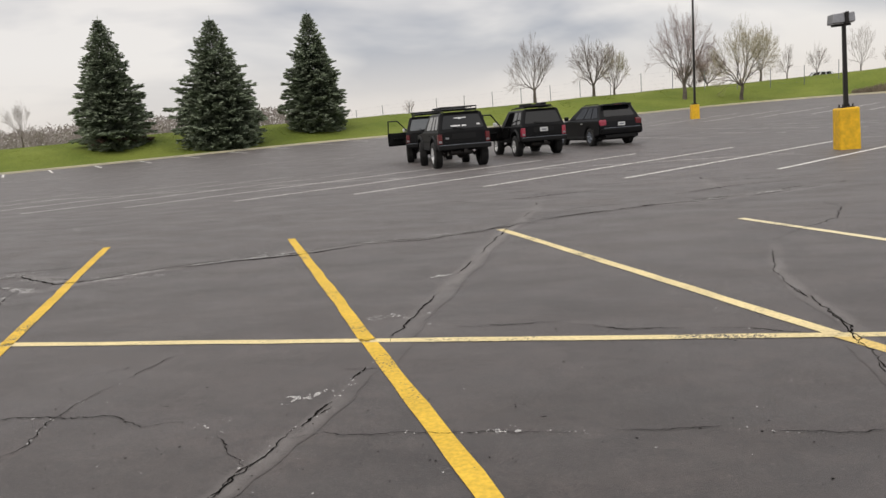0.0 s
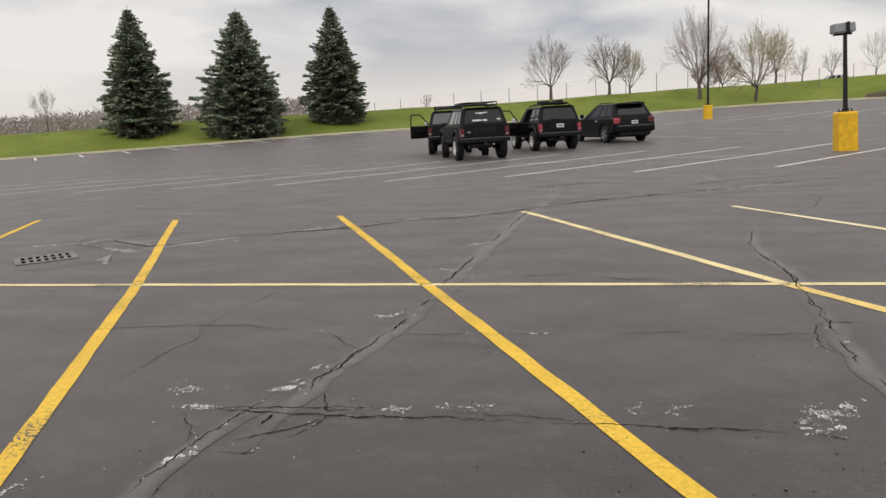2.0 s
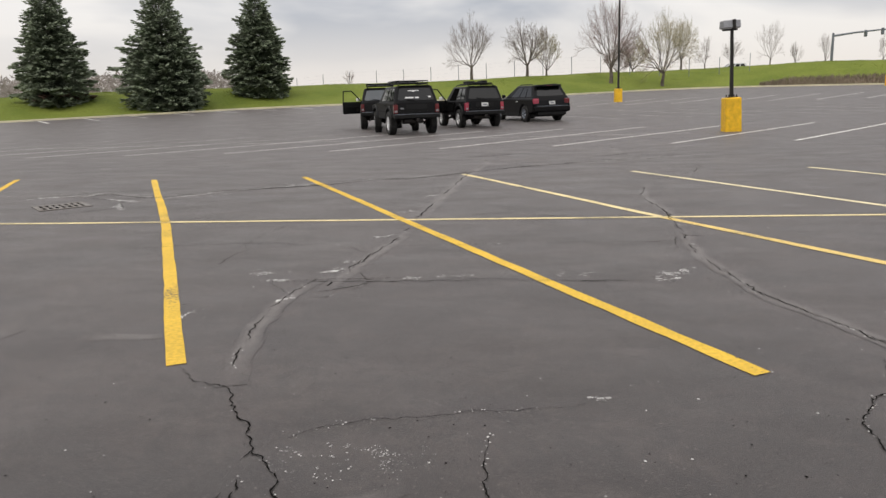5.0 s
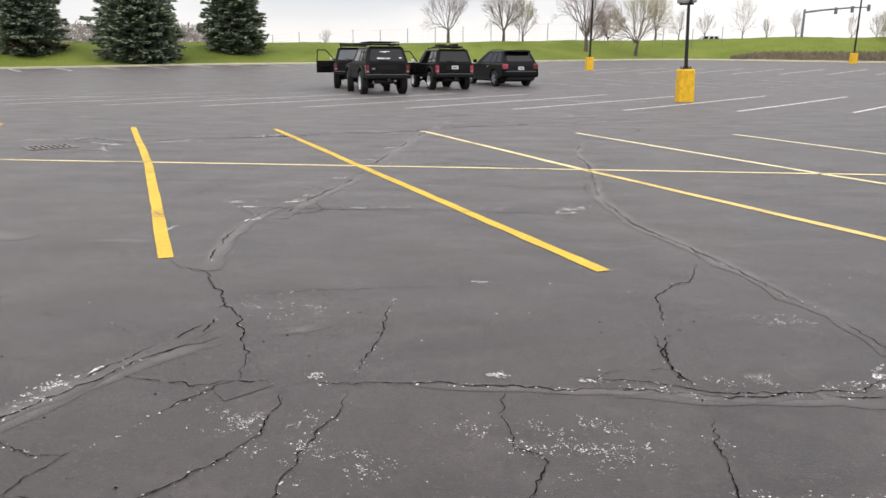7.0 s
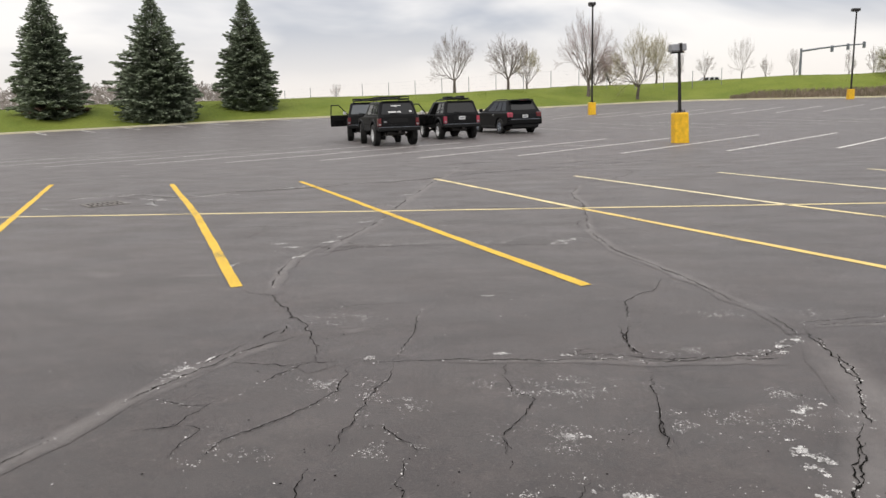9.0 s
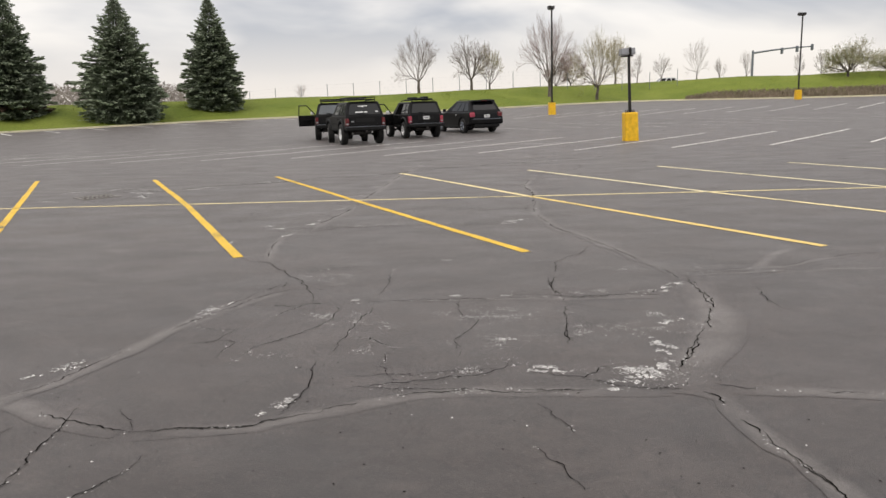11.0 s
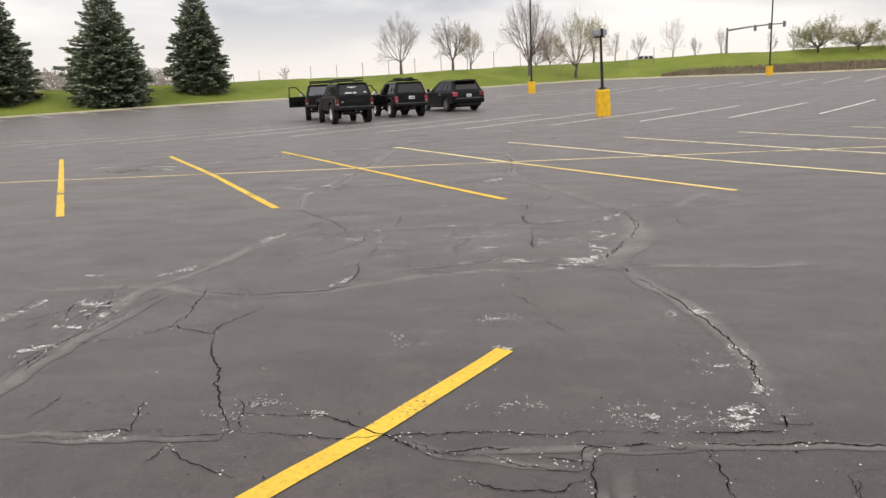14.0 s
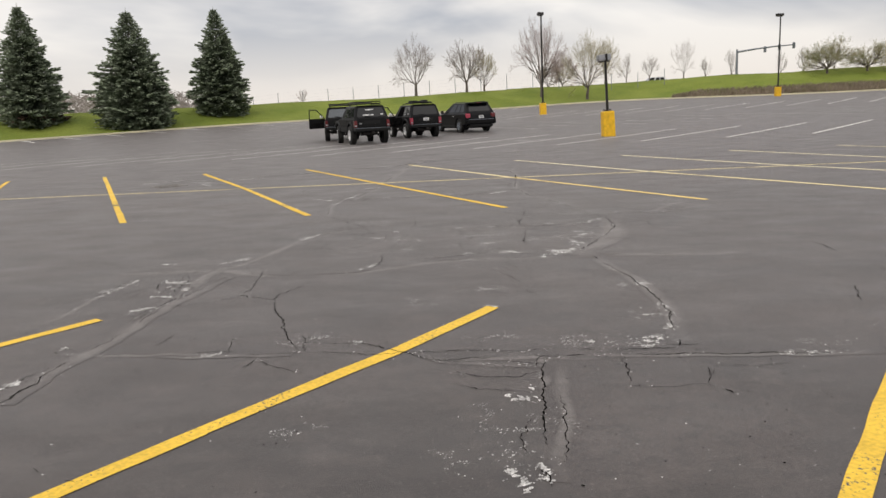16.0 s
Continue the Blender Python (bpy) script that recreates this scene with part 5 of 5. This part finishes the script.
def modern_suv(m):
    """A rounded black road suv seen from behind."""
    car = empty("suv", m)
    base, belt, roof, wb, half = 0.36, 1.10, 1.70, 2.86, 0.98
    outline = [(-0.92, base + 0.08), (-1.02, base + 0.2), (-1.05, base + 0.42), (-0.98, belt - 0.1), (-0.92, belt), (2.25, belt + 0.02), (3.4, belt - 0.1), (3.78, belt - 0.28), (3.86, base + 0.3), (3.78, base)]
    outline += arch(wb, base + 0.02, 0.43, base, False) + arch(0.0, base + 0.02, 0.43, base, False)
    part("body", extrude_profile(outline, half, 0.07), BLACKPAINT, car)
    bm, face = cabin((half - 0.06, -0.94, 2.35, belt - 0.01), (half - 0.25, -0.52, 1.15, roof))
    part("cabin", bm, BLACKPAINT, car)
    part("rear_window", face_panel(face["rear"], 0.10, 0.90, 0.16, 0.86, 0.012, inset_top=0.03), GLASS, car)
    for side in ("left", "right"):
        for a, b, name in ((0.06, 0.24, "quarter_window"), (0.27, 0.47, "rear_door_window"), (0.50, 0.76, "front_door_window")):
            u0, u1 = (a, b) if side == "right" else (1 - b, 1 - a)
            part(name, face_panel(face[side], u0, u1, 0.12, 0.84, 0.010), GLASS, car)
    part("windscreen", face_panel(face["front"], 0.06, 0.94, 0.06, 0.92, 0.01), GLASS, car)
    part("spoiler", box(-0.66, 0.66, -0.78, -0.42, roof - 0.05, roof + 0.02, 0.02, top=(0.95, 0.8)), BLACKPAINT, car)
    part("third_brake_lamp", box(-0.16, 0.16, -0.79, -0.775, roof - 0.035, roof - 0.012, 0.004), REDLENS, car)
    for s in (-1, 1):
        lens = box(*sorted((s * 0.66, s * 0.965)), -1.03, -0.78, belt - 0.3, belt - 0.02, 0.05)
        # the left lamp's glow is painted with the brighter lens colour
        part("tail_lamp", lens, PINKLENS if s < 0 else REDLENS, car, "red wraparound tail lamp")
        part("exhaust_tip", tube([(s * 0.5, -0.7, base + 0.02), (s * 0.5, -1.0, base + 0.02)], 0.042, 10), CHROME, car)
        part("side_mirror", box(*sorted((s * 0.97, s * 1.16)), 2.0, 2.12, belt + 0.02, belt + 0.2, 0.04), BLACKPAINT, car)
        part("door_handle", box(*sorted((s * 0.97, s * 1.0)), 0.6, 0.78, belt - 0.16, belt - 0.12, 0.008), CHROME, car)
        part("rocker_panel", box(*sorted((s * 0.8, s * 0.985)), 0.45, 2.4, base - 0.06, base + 0.06, 0.02), PLASTIC, car)
        part("roof_rail", tube([(s * 0.64, -0.35, roof + 0.0), (s * 0.64, -0.28, roof + 0.04), (s * 0.64, 0.95, roof + 0.04), (s * 0.64, 1.02, roof)], 0.018, 6), PLASTIC, car)
    part("rear_bumper", box(-0.95, 0.95, -1.12, -0.85, base + 0.1, base + 0.36, 0.06), BLACKPAINT, car)
    part("bumper_top_strip", box(-0.8, 0.8, -1.125, -0.9, base + 0.36, base + 0.385, 0.008), GREYPOLE, car)
    part("diffuser", box(-0.75, 0.75, -1.08, -0.8, base - 0.06, base + 0.1, 0.03), PLASTIC, car)
    p = part("licence_plate", box(-0.155, 0.155, -1.075, -1.06, belt - 0.3, belt - 0.15, 0.004), WHITEPAINT, car, "white plate with a dark bar")
    part("plate_bar", box(-0.1, 0.1, -1.079, -1.0745, belt - 0.25, belt - 0.2), GREYPOLE, p)
    part("underbody", box(-0.8, 0.8, -0.8, 3.6, base - 0.12, base + 0.06, 0.03), PLASTIC, car)
    for x in (-0.84, 0.84):
        for y in (0.0, wb):
            wheel(car, x, y, 0.38, 0.12, GREYPOLE)
    tagged(car, "shiny black modern suv with white licence plate", "suv", "parked dark suvs")


def stand(x, y, turn):
    return pose(x, y, lot_z(y), 0, 0, turn)


off_road_suv(stand(-6.04, 26.3, 23.5), MATTEBLACK, "black lifted off-road suv with white window stickers", tyre=0.44, lift=0.0, stickers=True, plate=False, steer=-10)
off_road_suv(stand(-8.3, 31.4, 12), MATTEBLACK, "black lifted off-road suv with open driver's door", tyre=0.44, lift=0.0, door=True, plate=False, rear_glass=SKYGLASS)
off_road_suv(stand(-3.8, 30.6, 24), MATTEBLACK, "black off-road suv with open doors and roof cargo", tyre=0.39, lift=-0.06, door=True, rack="tray", lamps=PINKLENS)
modern_suv(stand(-1.0, 34.4, 27))


# ---------------- spruces ----------------
def spruce(x, y, height, radius, seed, label, lean=0.0, brown=0.0):
    """A conical spruce: trunk, and whorls of drooping boughs feathered with many small needle sprays."""
    rnd = random.Random(seed)
    z0 = land_z(x, y)
    tree = empty("spruce", pose(x, y, z0, 0, 0, rnd.uniform(0, 360)))
    part("trunk", tube([(0, 0, -0.2), (0.03, 0, height * 0.5), (0, 0, height * 0.97)], [0.2, 0.11, 0.015], 8), BARK, tree)
    groups = {0: ([], []), 1: ([], [])}

    def spray(p, d, size, which):
        """One needle spray: a slim folded diamond hanging a little."""
        v, f = groups[which]
        side = d.cross(Vector((0, 0, 1)))
        side = side.normalized() if side.length > 1e-4 else Vector((1, 0, 0))
        side = (side + Vector((rnd.uniform(-.5, .5), rnd.uniform(-.5, .5), rnd.uniform(-.7, .7)))).normalized()
        up = side.cross(d).normalized()
        w = size * rnd.uniform(0.22, 0.36)
        i = len(v)
        v.extend([p, p + d * size * 0.5 + side * w - up * w * 0.4, p + d * size, p + d * size * 0.5 - side * w - up * w * 0.4, p + d * size * 0.45 + up * w * 0.35])
        f.extend([(i, i + 1, i + 4), (i + 1, i + 2, i + 4), (i + 2, i + 3, i + 4), (i + 3, i, i + 4)])

    bulge = [1 + 0.16 * math.sin(k * 1.7 + seed) for k in range(12)]
    z = 0.15
    while z < height * 0.985:
        f = z / height
        reach = radius * min(1.0, 1.26 * (1 - f) ** 0.80) * (0.72 + 0.28 * min(1, f * 7)) + 0.03
        count = max(6, int(7 + 14 * (1 - f)))
        for k in range(count):
            a = k * math.tau / count + rnd.uniform(-0.3, 0.3) + z * 2.1
            side = bulge[int(a / math.tau * 12) % 12]
            r = reach * side * rnd.uniform(0.70, 1.08)
            if rnd.random() < 0.1:
                r *= 1.13
            out = Vector((math.cos(a), math.sin(a), 0))
            tilt = -0.16 + 0.75 * f
            which = 1 if brown and f < 0.1 and rnd.random() < brown else 0
            steps = max(4, int(r / 0.16))
            for j in range(steps):
                t = (j + 0.5) / steps
                if t < 0.3 and f < 0.8 and rnd.random() < 0.6:
                    continue
                droop = tilt * t * r - 0.10 * r * t * t + 0.12 * r * max(0, t - 0.7)
                p = Vector((0, 0, z)) + out * t * r + Vector((0, 0, droop))
                across = Vector((-out.y, out.x, 0))
                spread = (1 - t) * 0.34 * r + 0.12
                for s in (-1, -0.5, 0, 0.5, 1):
                    q = p + across * s * spread * rnd.uniform(0.3, 1.0) + Vector((0, 0, rnd.uniform(-.09, .09)))
                    d = (out + across * s * rnd.uniform(0.3, 0.9) + Vector((0, 0, rnd.uniform(-0.34, 0.26)))).normalized()
                    spray(q, d, rnd.uniform(0.32, 0.58) * (0.4 + 0.6 * min(1.0, 1.6 * (1 - f))), which)
        z += rnd.uniform(0.23, 0.31) * (1.0 if f < 0.8 else 0.8)
    for j in range(60):
        t = j / 60
        spray(Vector((0, 0, height * (0.88 + 0.15 * t))), Vector((rnd.uniform(-1, 1), rnd.uniform(-1, 1), 1.6)).normalized(), 0.32 * (1.1 - t), 0)
    raw("crown", *groups[0], NEEDLE, tree)
    if groups[1][0]:
        tagged(raw("lower_skirt", *groups[1], NEEDLE_BROWN, tree), "brown dead lower boughs")
    tagged(tree, label, "spruce tree", "row of spruces")


spruce(-42.5, 58.2, 10.7, 2.7, 3, "dark green spruce with brown lower boughs on grass", brown=0.35)
spruce(-33.4, 60.3, 10.7, 3.4, 8, "broad dark green spruce on the grass bank")
spruce(-27.95, 68.5, 10.7, 2.65, 15, "slender dark blue-green spruce on the grass bank")


# ---------------- bare trees ----------------
def bare_tree(x, y, height, spread, seed, twig, label, forks=3, levels=5, trunk_r=0.16, trunk_part=0.2, upright=0.55, name="bare_tree", leaf=None, leaves=0, sink=0.1, fine=1.0):
    """A leafless tree: trunk and limbs as tapered tubes, then fans of fine twigs."""
    rnd = random.Random(seed)
    tree = empty(name, pose(x, y, land_z(x, y) - sink, 0, 0, rnd.uniform(0, 360)))
    limb_v, limb_f, twig_v, twig_f, leaf_v, leaf_f = [], [], [], [], [], []

    def stick(v, f, p, q, r0, r1, sides):
        d = (q - p).normalized()
        a = d.orthogonal().normalized()
        c = d.cross(a)
        i = len(v)
        for o, r in ((p, r0), (q, r1)):
            v.extend(o + r * (math.cos(k * math.tau / sides) * a + math.sin(k * math.tau / sides) * c) for k in range(sides))
        f.extend((i + k, i + (k + 1) % sides, i + sides + (k + 1) % sides, i + sides + k) for k in range(sides))

    def curve(p, q, sag, r0, r1, n, sides, v, f, inner=0.5):
        """A bent branch from p to q; returns its points."""
        mid = p.lerp(q, inner) + Vector((rnd.uniform(-1, 1), rnd.uniform(-1, 1), 0)) * (q - p).length * 0.09 + Vector((0, 0, sag * (q - p).length))
        pts = []
        for i in range(n + 1):
            t = i / n
            pts.append(p * (1 - t) ** 2 + mid * 2 * t * (1 - t) + q * t * t + Vector((rnd.gauss(0, 1), rnd.gauss(0, 1), rnd.gauss(0, 1))) * (q - p).length * 0.012 * (0 < i < n))
        for i in range(n):
            stick(v, f, pts[i], pts[i + 1], r0 + (r1 - r0) * i / n, r0 + (r1 - r0) * (i + 1) / n, sides)
        return pts

    fork = height * trunk_part
    foot = curve(Vector((0, 0, -0.1)), Vector((rnd.uniform(-.1, .1), rnd.uniform(-.1, .1), fork)), 0, trunk_r * 1.2, trunk_r * 0.8, 4, 8, limb_v, limb_f)[-1]
    base_limb, base_twig = len(limb_v), len(twig_v)
    tips = []

    def grow(p, d, size, r, level):
        """One branch, bending upwards, that forks into finer ones."""
        lift = Vector((0, 0, 0.22 * upright))
        q = p + (d + lift * 0.5).normalized() * size * rnd.uniform(0.85, 1.15)
        thick = level >= levels - 3
        r = max(r, 0.0095 * fine)
        pts = curve(p, q, -0.05, r, r * 0.62, 4 if thick else 2, 5 if thick else 3, limb_v if thick else twig_v, limb_f if thick else twig_f)
        if level == 0:
            tips.append(q)
            return
        out = (q - p).normalized()
        for k in range(3):
            side = Vector((rnd.uniform(-1, 1), rnd.uniform(-1, 1), rnd.uniform(-0.9, 0.7)))
            side = (side - out * side.dot(out)).normalized()
            lean = rnd.uniform(0.10, 0.32) if k == 0 else rnd.uniform(0.40, 0.80)
            start = pts[-1] if k < 2 else pts[len(pts) // 2]
            grow(start, (out + side * lean + lift * 0.4).normalized(), size * rnd.uniform(0.66, 0.84), r * (0.66 if k == 0 else 0.50), level - 1)

    mains = forks + 4
    for i in range(mains):
        a = i * math.tau / mains + rnd.uniform(-.35, .35)
        rise = (0.9 + 1.1 * upright) * (1.8 if i == 0 else rnd.uniform(0.2, 0.95))
        d = Vector((math.cos(a), math.sin(a), rise)).normalized()
        grow(foot - Vector((0, 0, fork * 0.25 * rnd.random())), d, height * 0.24, trunk_r * rnd.uniform(0.38, 0.55), levels - 1)
    # bring the crown to its height and spread
    high = max(q.z for q in tips) - fork
    wide = sorted(math.hypot(q.x, q.y) for q in tips)[int(len(tips) * 0.97)]
    sx, sz = 1.08 * spread / wide, (1.05 * height - fork) / high
    for verts, first in ((limb_v, base_limb), (twig_v, base_twig)):
        for q in verts[first:]:
            q.x, q.y, q.z = q.x * sx, q.y * sx, fork + (q.z - fork) * (sz if q.z > fork else 1.0)
    if leaf:
        for q in tips:
            end = Vector((q.x * sx, q.y * sx, fork + (q.z - fork) * sz))
            if rnd.random() > leaves:
                continue
            for _ in range(3):
                c = end + Vector((rnd.gauss(0, .12), rnd.gauss(0, .12), rnd.gauss(0, .12)))
                s = rnd.uniform(0.025, 0.055)
                u = Vector((rnd.uniform(-1, 1), rnd.uniform(-1, 1), rnd.uniform(-1, 1))).normalized()
                w = u.orthogonal().normalized()
                k = len(leaf_v)
                leaf_v.extend((c - u * s, c + w * s * 0.7, c + u * s, c - w * s * 0.7))
                leaf_f.append((k, k + 1, k + 2, k + 3))
    raw("trunk", limb_v, limb_f, BARK, tree)
    raw("crown", twig_v, twig_f, twig, tree)
    if leaf_v:
        raw("leaves", leaf_v, leaf_f, leaf, tree)
    tagged(tree, label, "bare tree" if name == "bare_tree" else "small tree", "trees along the bank")


bare_tree(-8.75, 85.2, 7.8, 3.0, 21, TWIG_GREY, "leafless grey tree with open crown on the bank", forks=3, levels=6, trunk_r=0.17, trunk_part=0.22, upright=0.7)
bare_tree(-2.3, 85.2, 6.4, 2.9, 33, TWIG_GREY, "leafless tree with spreading crown on the bank", forks=4, levels=6, trunk_r=0.17, trunk_part=0.22)
bare_tree(-0.05, 87.5, 5.5, 1.8, 35, BUD, "small upright leafless tree with tan twigs", forks=3, levels=6, trunk_r=0.12, trunk_part=0.15, upright=0.9)
bare_tree(6.85, 82.5, 9.3, 3.5, 42, TWIG_PINK, "large round leafless tree with reddish twigs", forks=5, levels=6, trunk_r=0.2, trunk_part=0.2)
bare_tree(12.4, 82.3, 8.4, 3.2, 57, BUD, "round budding tree with pale yellow-green twigs", forks=5, levels=6, trunk_r=0.18, trunk_part=0.2, leaf=BUD, leaves=0.5)
bare_tree(16.6, 95.0, 6.6, 2.2, 61, BUD, "budding tree with tan twigs behind the bank", forks=4, levels=6, trunk_r=0.13)
bare_tree(10.8, 96.0, 5.0, 2.3, 63, TWIG_PINK, "low reddish thicket tree behind the bank", forks=5, levels=6, trunk_r=0.1, trunk_part=0.12)
bare_tree(9.0, 97.0, 4.2, 1.9, 64, TWIG_PINK, "low reddish thicket tree behind the bank", forks=5, levels=6, trunk_r=0.1, trunk_part=0.12)
for i, (x, h, r) in enumerate(((19.6, 3.9, 1.2), (22.7, 3.9, 1.3), (27.4, 5.6, 1.7), (30.3, 3.2, 0.8), (33.8, 3.8, 0.9), (40.4, 3.7, 0.9), (43.4, 3.8, 1.0), (47.5, 4.0, 1.0))):
    bare_tree(x, 95.5, h, r, 70 + i, TWIG_GREY, "young leafless tree far along the road", forks=2, levels=5, trunk_r=0.08, trunk_part=0.2, fine=0.8, name="young_tree", upright=0.8)
for i, (x, y, h, r) in enumerate(((41.2, 83.5, 4.4, 3.0), (46.2, 84.0, 3.8, 2.6), (51.5, 84.0, 4.3, 2.8), (56.5, 85.0, 4.0, 2.8))):
    bare_tree(x, y, h, r, 90 + i, BUD, "low spreading tree with young green leaves", forks=6, levels=6, trunk_r=0.14, trunk_part=0.16, name="low_tree", upright=0.15, leaf=LEAFGREEN, leaves=0.8)
bare_tree(-24.6, 90.0, 2.5, 0.8, 101, TWIG_PINK, "small pinkish leafless sapling beside the fence", forks=2, levels=5, fine=0.6, trunk_r=0.04, trunk_part=0.2, name="sapling", upright=0.6)
bare_tree(-76.0, 85.0, 7.4, 1.9, 103, TWIG_GREY, "thin grey leafless tree beyond the grass", forks=2, levels=6, trunk_r=0.1, trunk_part=0.4)
bare_tree(-72.6, 84.0, 4.0, 1.0, 104, TWIG_GREY, "thin grey leafless sapling beyond the grass", forks=3, levels=5, trunk_r=0.08, trunk_part=0.3, name="sapling")


# ---------------- brush, grass and far woods ----------------
def blades(name, count, spot, height, mat, label, category):
    rnd = random.Random(name)
    v, f = [], []
    for _ in range(count):
        x, y = spot(rnd)
        z, h, a = land_z(x, y) - 0.03, height * rnd.uniform(0.5, 1.25), rnd.uniform(0, math.tau)
        w, lean = 0.02 + 0.03 * height, Vector((rnd.gauss(0, 0.3), rnd.gauss(0, 0.3), 1)) * h
        s = Vector((math.cos(a), math.sin(a), 0)) * w
        p, i = Vector((x, y, z)), len(v)
        v.extend((p - s, p + s, p + lean * 0.6 + s * 0.6, p + lean))
        f.extend(((i, i + 1, i + 2), (i, i + 2, i + 3)))
    tagged(raw(name, v, f, mat), label, category, kind="stuff")


def brush_spot(rnd):
    x = 22 + 55 * rnd.random() ** 0.9
    s = rnd.uniform(0.3, 5.2) * min(1, (x - 20.5) / 5)
    return x, kerb_y(x) + 0.3 + s


def bank_spot(rnd):
    x = rnd.uniform(-75, 60)
    return x, kerb_y(x) + 0.25 + 14.5 * rnd.random()


blades("dry_brush", 26000, brush_spot, 0.42, DRY, "brown dead brush at the foot of the bank", "brush")
blades("bank_grass", 90000, bank_spot, 0.075, BLADE, "bright green grass blades on the bank", "grass")


def far_woods():
    """A hazy band of leafless brush and treetops beyond the grass."""
    rnd = random.Random(5)
    v, f = [], []
    for _ in range(60000):
        x = rnd.uniform(-230, -58)
        y = 150 + rnd.uniform(-10, 30) - 0.18 * (x + 80)
        top = (7.6 + 1.6 * noise.noise((x * 0.05, 0, 0)) + 0.9 * noise.noise((x * 0.25, 1, 0))) * min(1.0, max(0.3, (-52 - x) / 22))
        z = rnd.uniform(-1.0, top)
        h, w = rnd.uniform(0.3, 0.9), rnd.uniform(0.06, 0.24)
        lean = Vector((rnd.gauss(0, 1.0), 0, rnd.gauss(0, 0.7))) * h
        p, i = Vector((x, y, z + 1.0)), len(v)
        v.extend((p - Vector((w, 0, 0)), p + Vector((w, 0.1, 0)), p + lean))
        f.append((i, i + 1, i + 2))
    tagged(raw("far_woods", v, f, WOODS), "hazy brown leafless woods far beyond the lot", "woods", kind="stuff")


far_woods()


# ---------------- fence, signals and road ----------------
def wire_fence(x0, x1, y, step, height):
    fence = empty("wire_fence", pose(x0, y, land_z(x0, y)))
    n = int((x1 - x0) / step)
    tops = []
    for i in range(n + 1):
        x = x0 + step * i
        z = land_z(x, y) - land_z(x0, y)
        part("post", tube([(x - x0, 0, z - 0.3), (x - x0, 0, z + height)], 0.035, 6), GREYPOLE, fence)
        tops.append((x - x0, z))
    for k in range(5):
        part("wire", tube([(x, 0, z + height * (0.15 + 0.2 * k)) for x, z in tops], 0.004, 4), GREYPOLE, fence)
    tagged(fence, "thin grey wire fence on steel posts along the crest", "fence")


wire_fence(-34.0, 26.0, 88.0, 3.35, 2.0)


def signal_mast(x, y):
    z = land_z(x, y)
    mast = empty("traffic_signal_mast", pose(x, y, z - 0.2, 0, 0, 6))
    part("pole", tube([(0, 0, 0), (0, 0, 3.9)], [0.17, 0.13], 10), GREYPOLE, mast)
    part("mast_arm", tube([(0, 0, 3.55), (2.5, 0, 3.85), (5.5, 0, 4.1), (7.9, 0, 4.2)], [0.13, 0.11, 0.09, 0.07], 8), GREYPOLE, mast)
    for px in (3.9, 5.9, 7.9):
        zt = 3.6 + 0.09 * px
        s = part("signal_head", box(px - 0.12, px + 0.12, -0.12, 0.12, zt - 0.55, zt + 0.15, 0.03), GREYPOLE, mast, "traffic signal seen from behind")
        part("backplate", box(px - 0.17, px + 0.17, 0.122, 0.14, zt - 0.6, zt + 0.2, 0.01), GREYPOLE, s)
    tagged(mast, "grey steel traffic signal mast arm beside the road", "traffic signal")


signal_mast(34.3, 95.0)


def road_car(x, y, z, turn, paint, label):
    """A car on the far road, mostly hidden by the crest."""
    car = empty("car", pose(x, y, z, 0, 0, turn))
    outline = [(-2.2, 0.35), (-2.25, 0.8), (-2.1, 0.95), (2.1, 0.9), (2.3, 0.7), (2.3, 0.35)] + arch(1.4, 0.33, 0.38, 0.35, False) + arch(-1.35, 0.33, 0.38, 0.35, False)
    part("body", extrude_profile(outline, 0.9, 0.06), paint, car)
    bm, face = cabin((0.86, -2.1, 1.15, 0.93), (0.66, -1.7, 0.35, 1.55))
    part("cabin", bm, paint, car)
    for side in ("left", "right"):
        for a, b in ((0.06, 0.34), (0.4, 0.62), (0.66, 0.88)):
            part("side_window", face_panel(face[side], a, b, 0.12, 0.85, 0.01), GLASS, car)
    part("rear_window", face_panel(face["rear"], 0.1, 0.9, 0.15, 0.85, 0.01), GLASS, car)
    part("windscreen", face_panel(face["front"], 0.1, 0.9, 0.1, 0.9, 0.01), GLASS, car)
    for wx in (-0.78, 0.78):
        for wy in (-1.35, 1.4):
            wheel(car, wx, wy, 0.33, 0.1, GREYPOLE)
    tagged(car, label, "car", "cars on the far road")


def road():
    xs = [float(x) for x in np.arange(-120, 130, 4)]
    v = [(x, y, crest_z(x) + dz) for x in xs for y, dz in ((108.0, -0.9), (116.0, -0.9))]
    v = [(x, y, max(z, bank_z(x, y) + 0.03)) for x, y, z in v]
    f = [(2 * i, 2 * i + 2, 2 * i + 3, 2 * i + 1) for i in range(len(xs) - 1)]
    tagged(raw("road", v, f, ASPHALT), "grey asphalt road beyond the grass bank", "road", kind="structure")


road()
for x, y, turn, paint, words in ((3.9, 110.0, 90, CARWHITE, "white suv driving on the far road"), (26.4, 110.0, 90, CARWHITE, "white wagon on the far road"), (39.5, 112.0, -90, CARGREY, "brown car on the road beside signals")):
    road_car(x, y, bank_z(x, y) + 0.05, turn, paint, words)
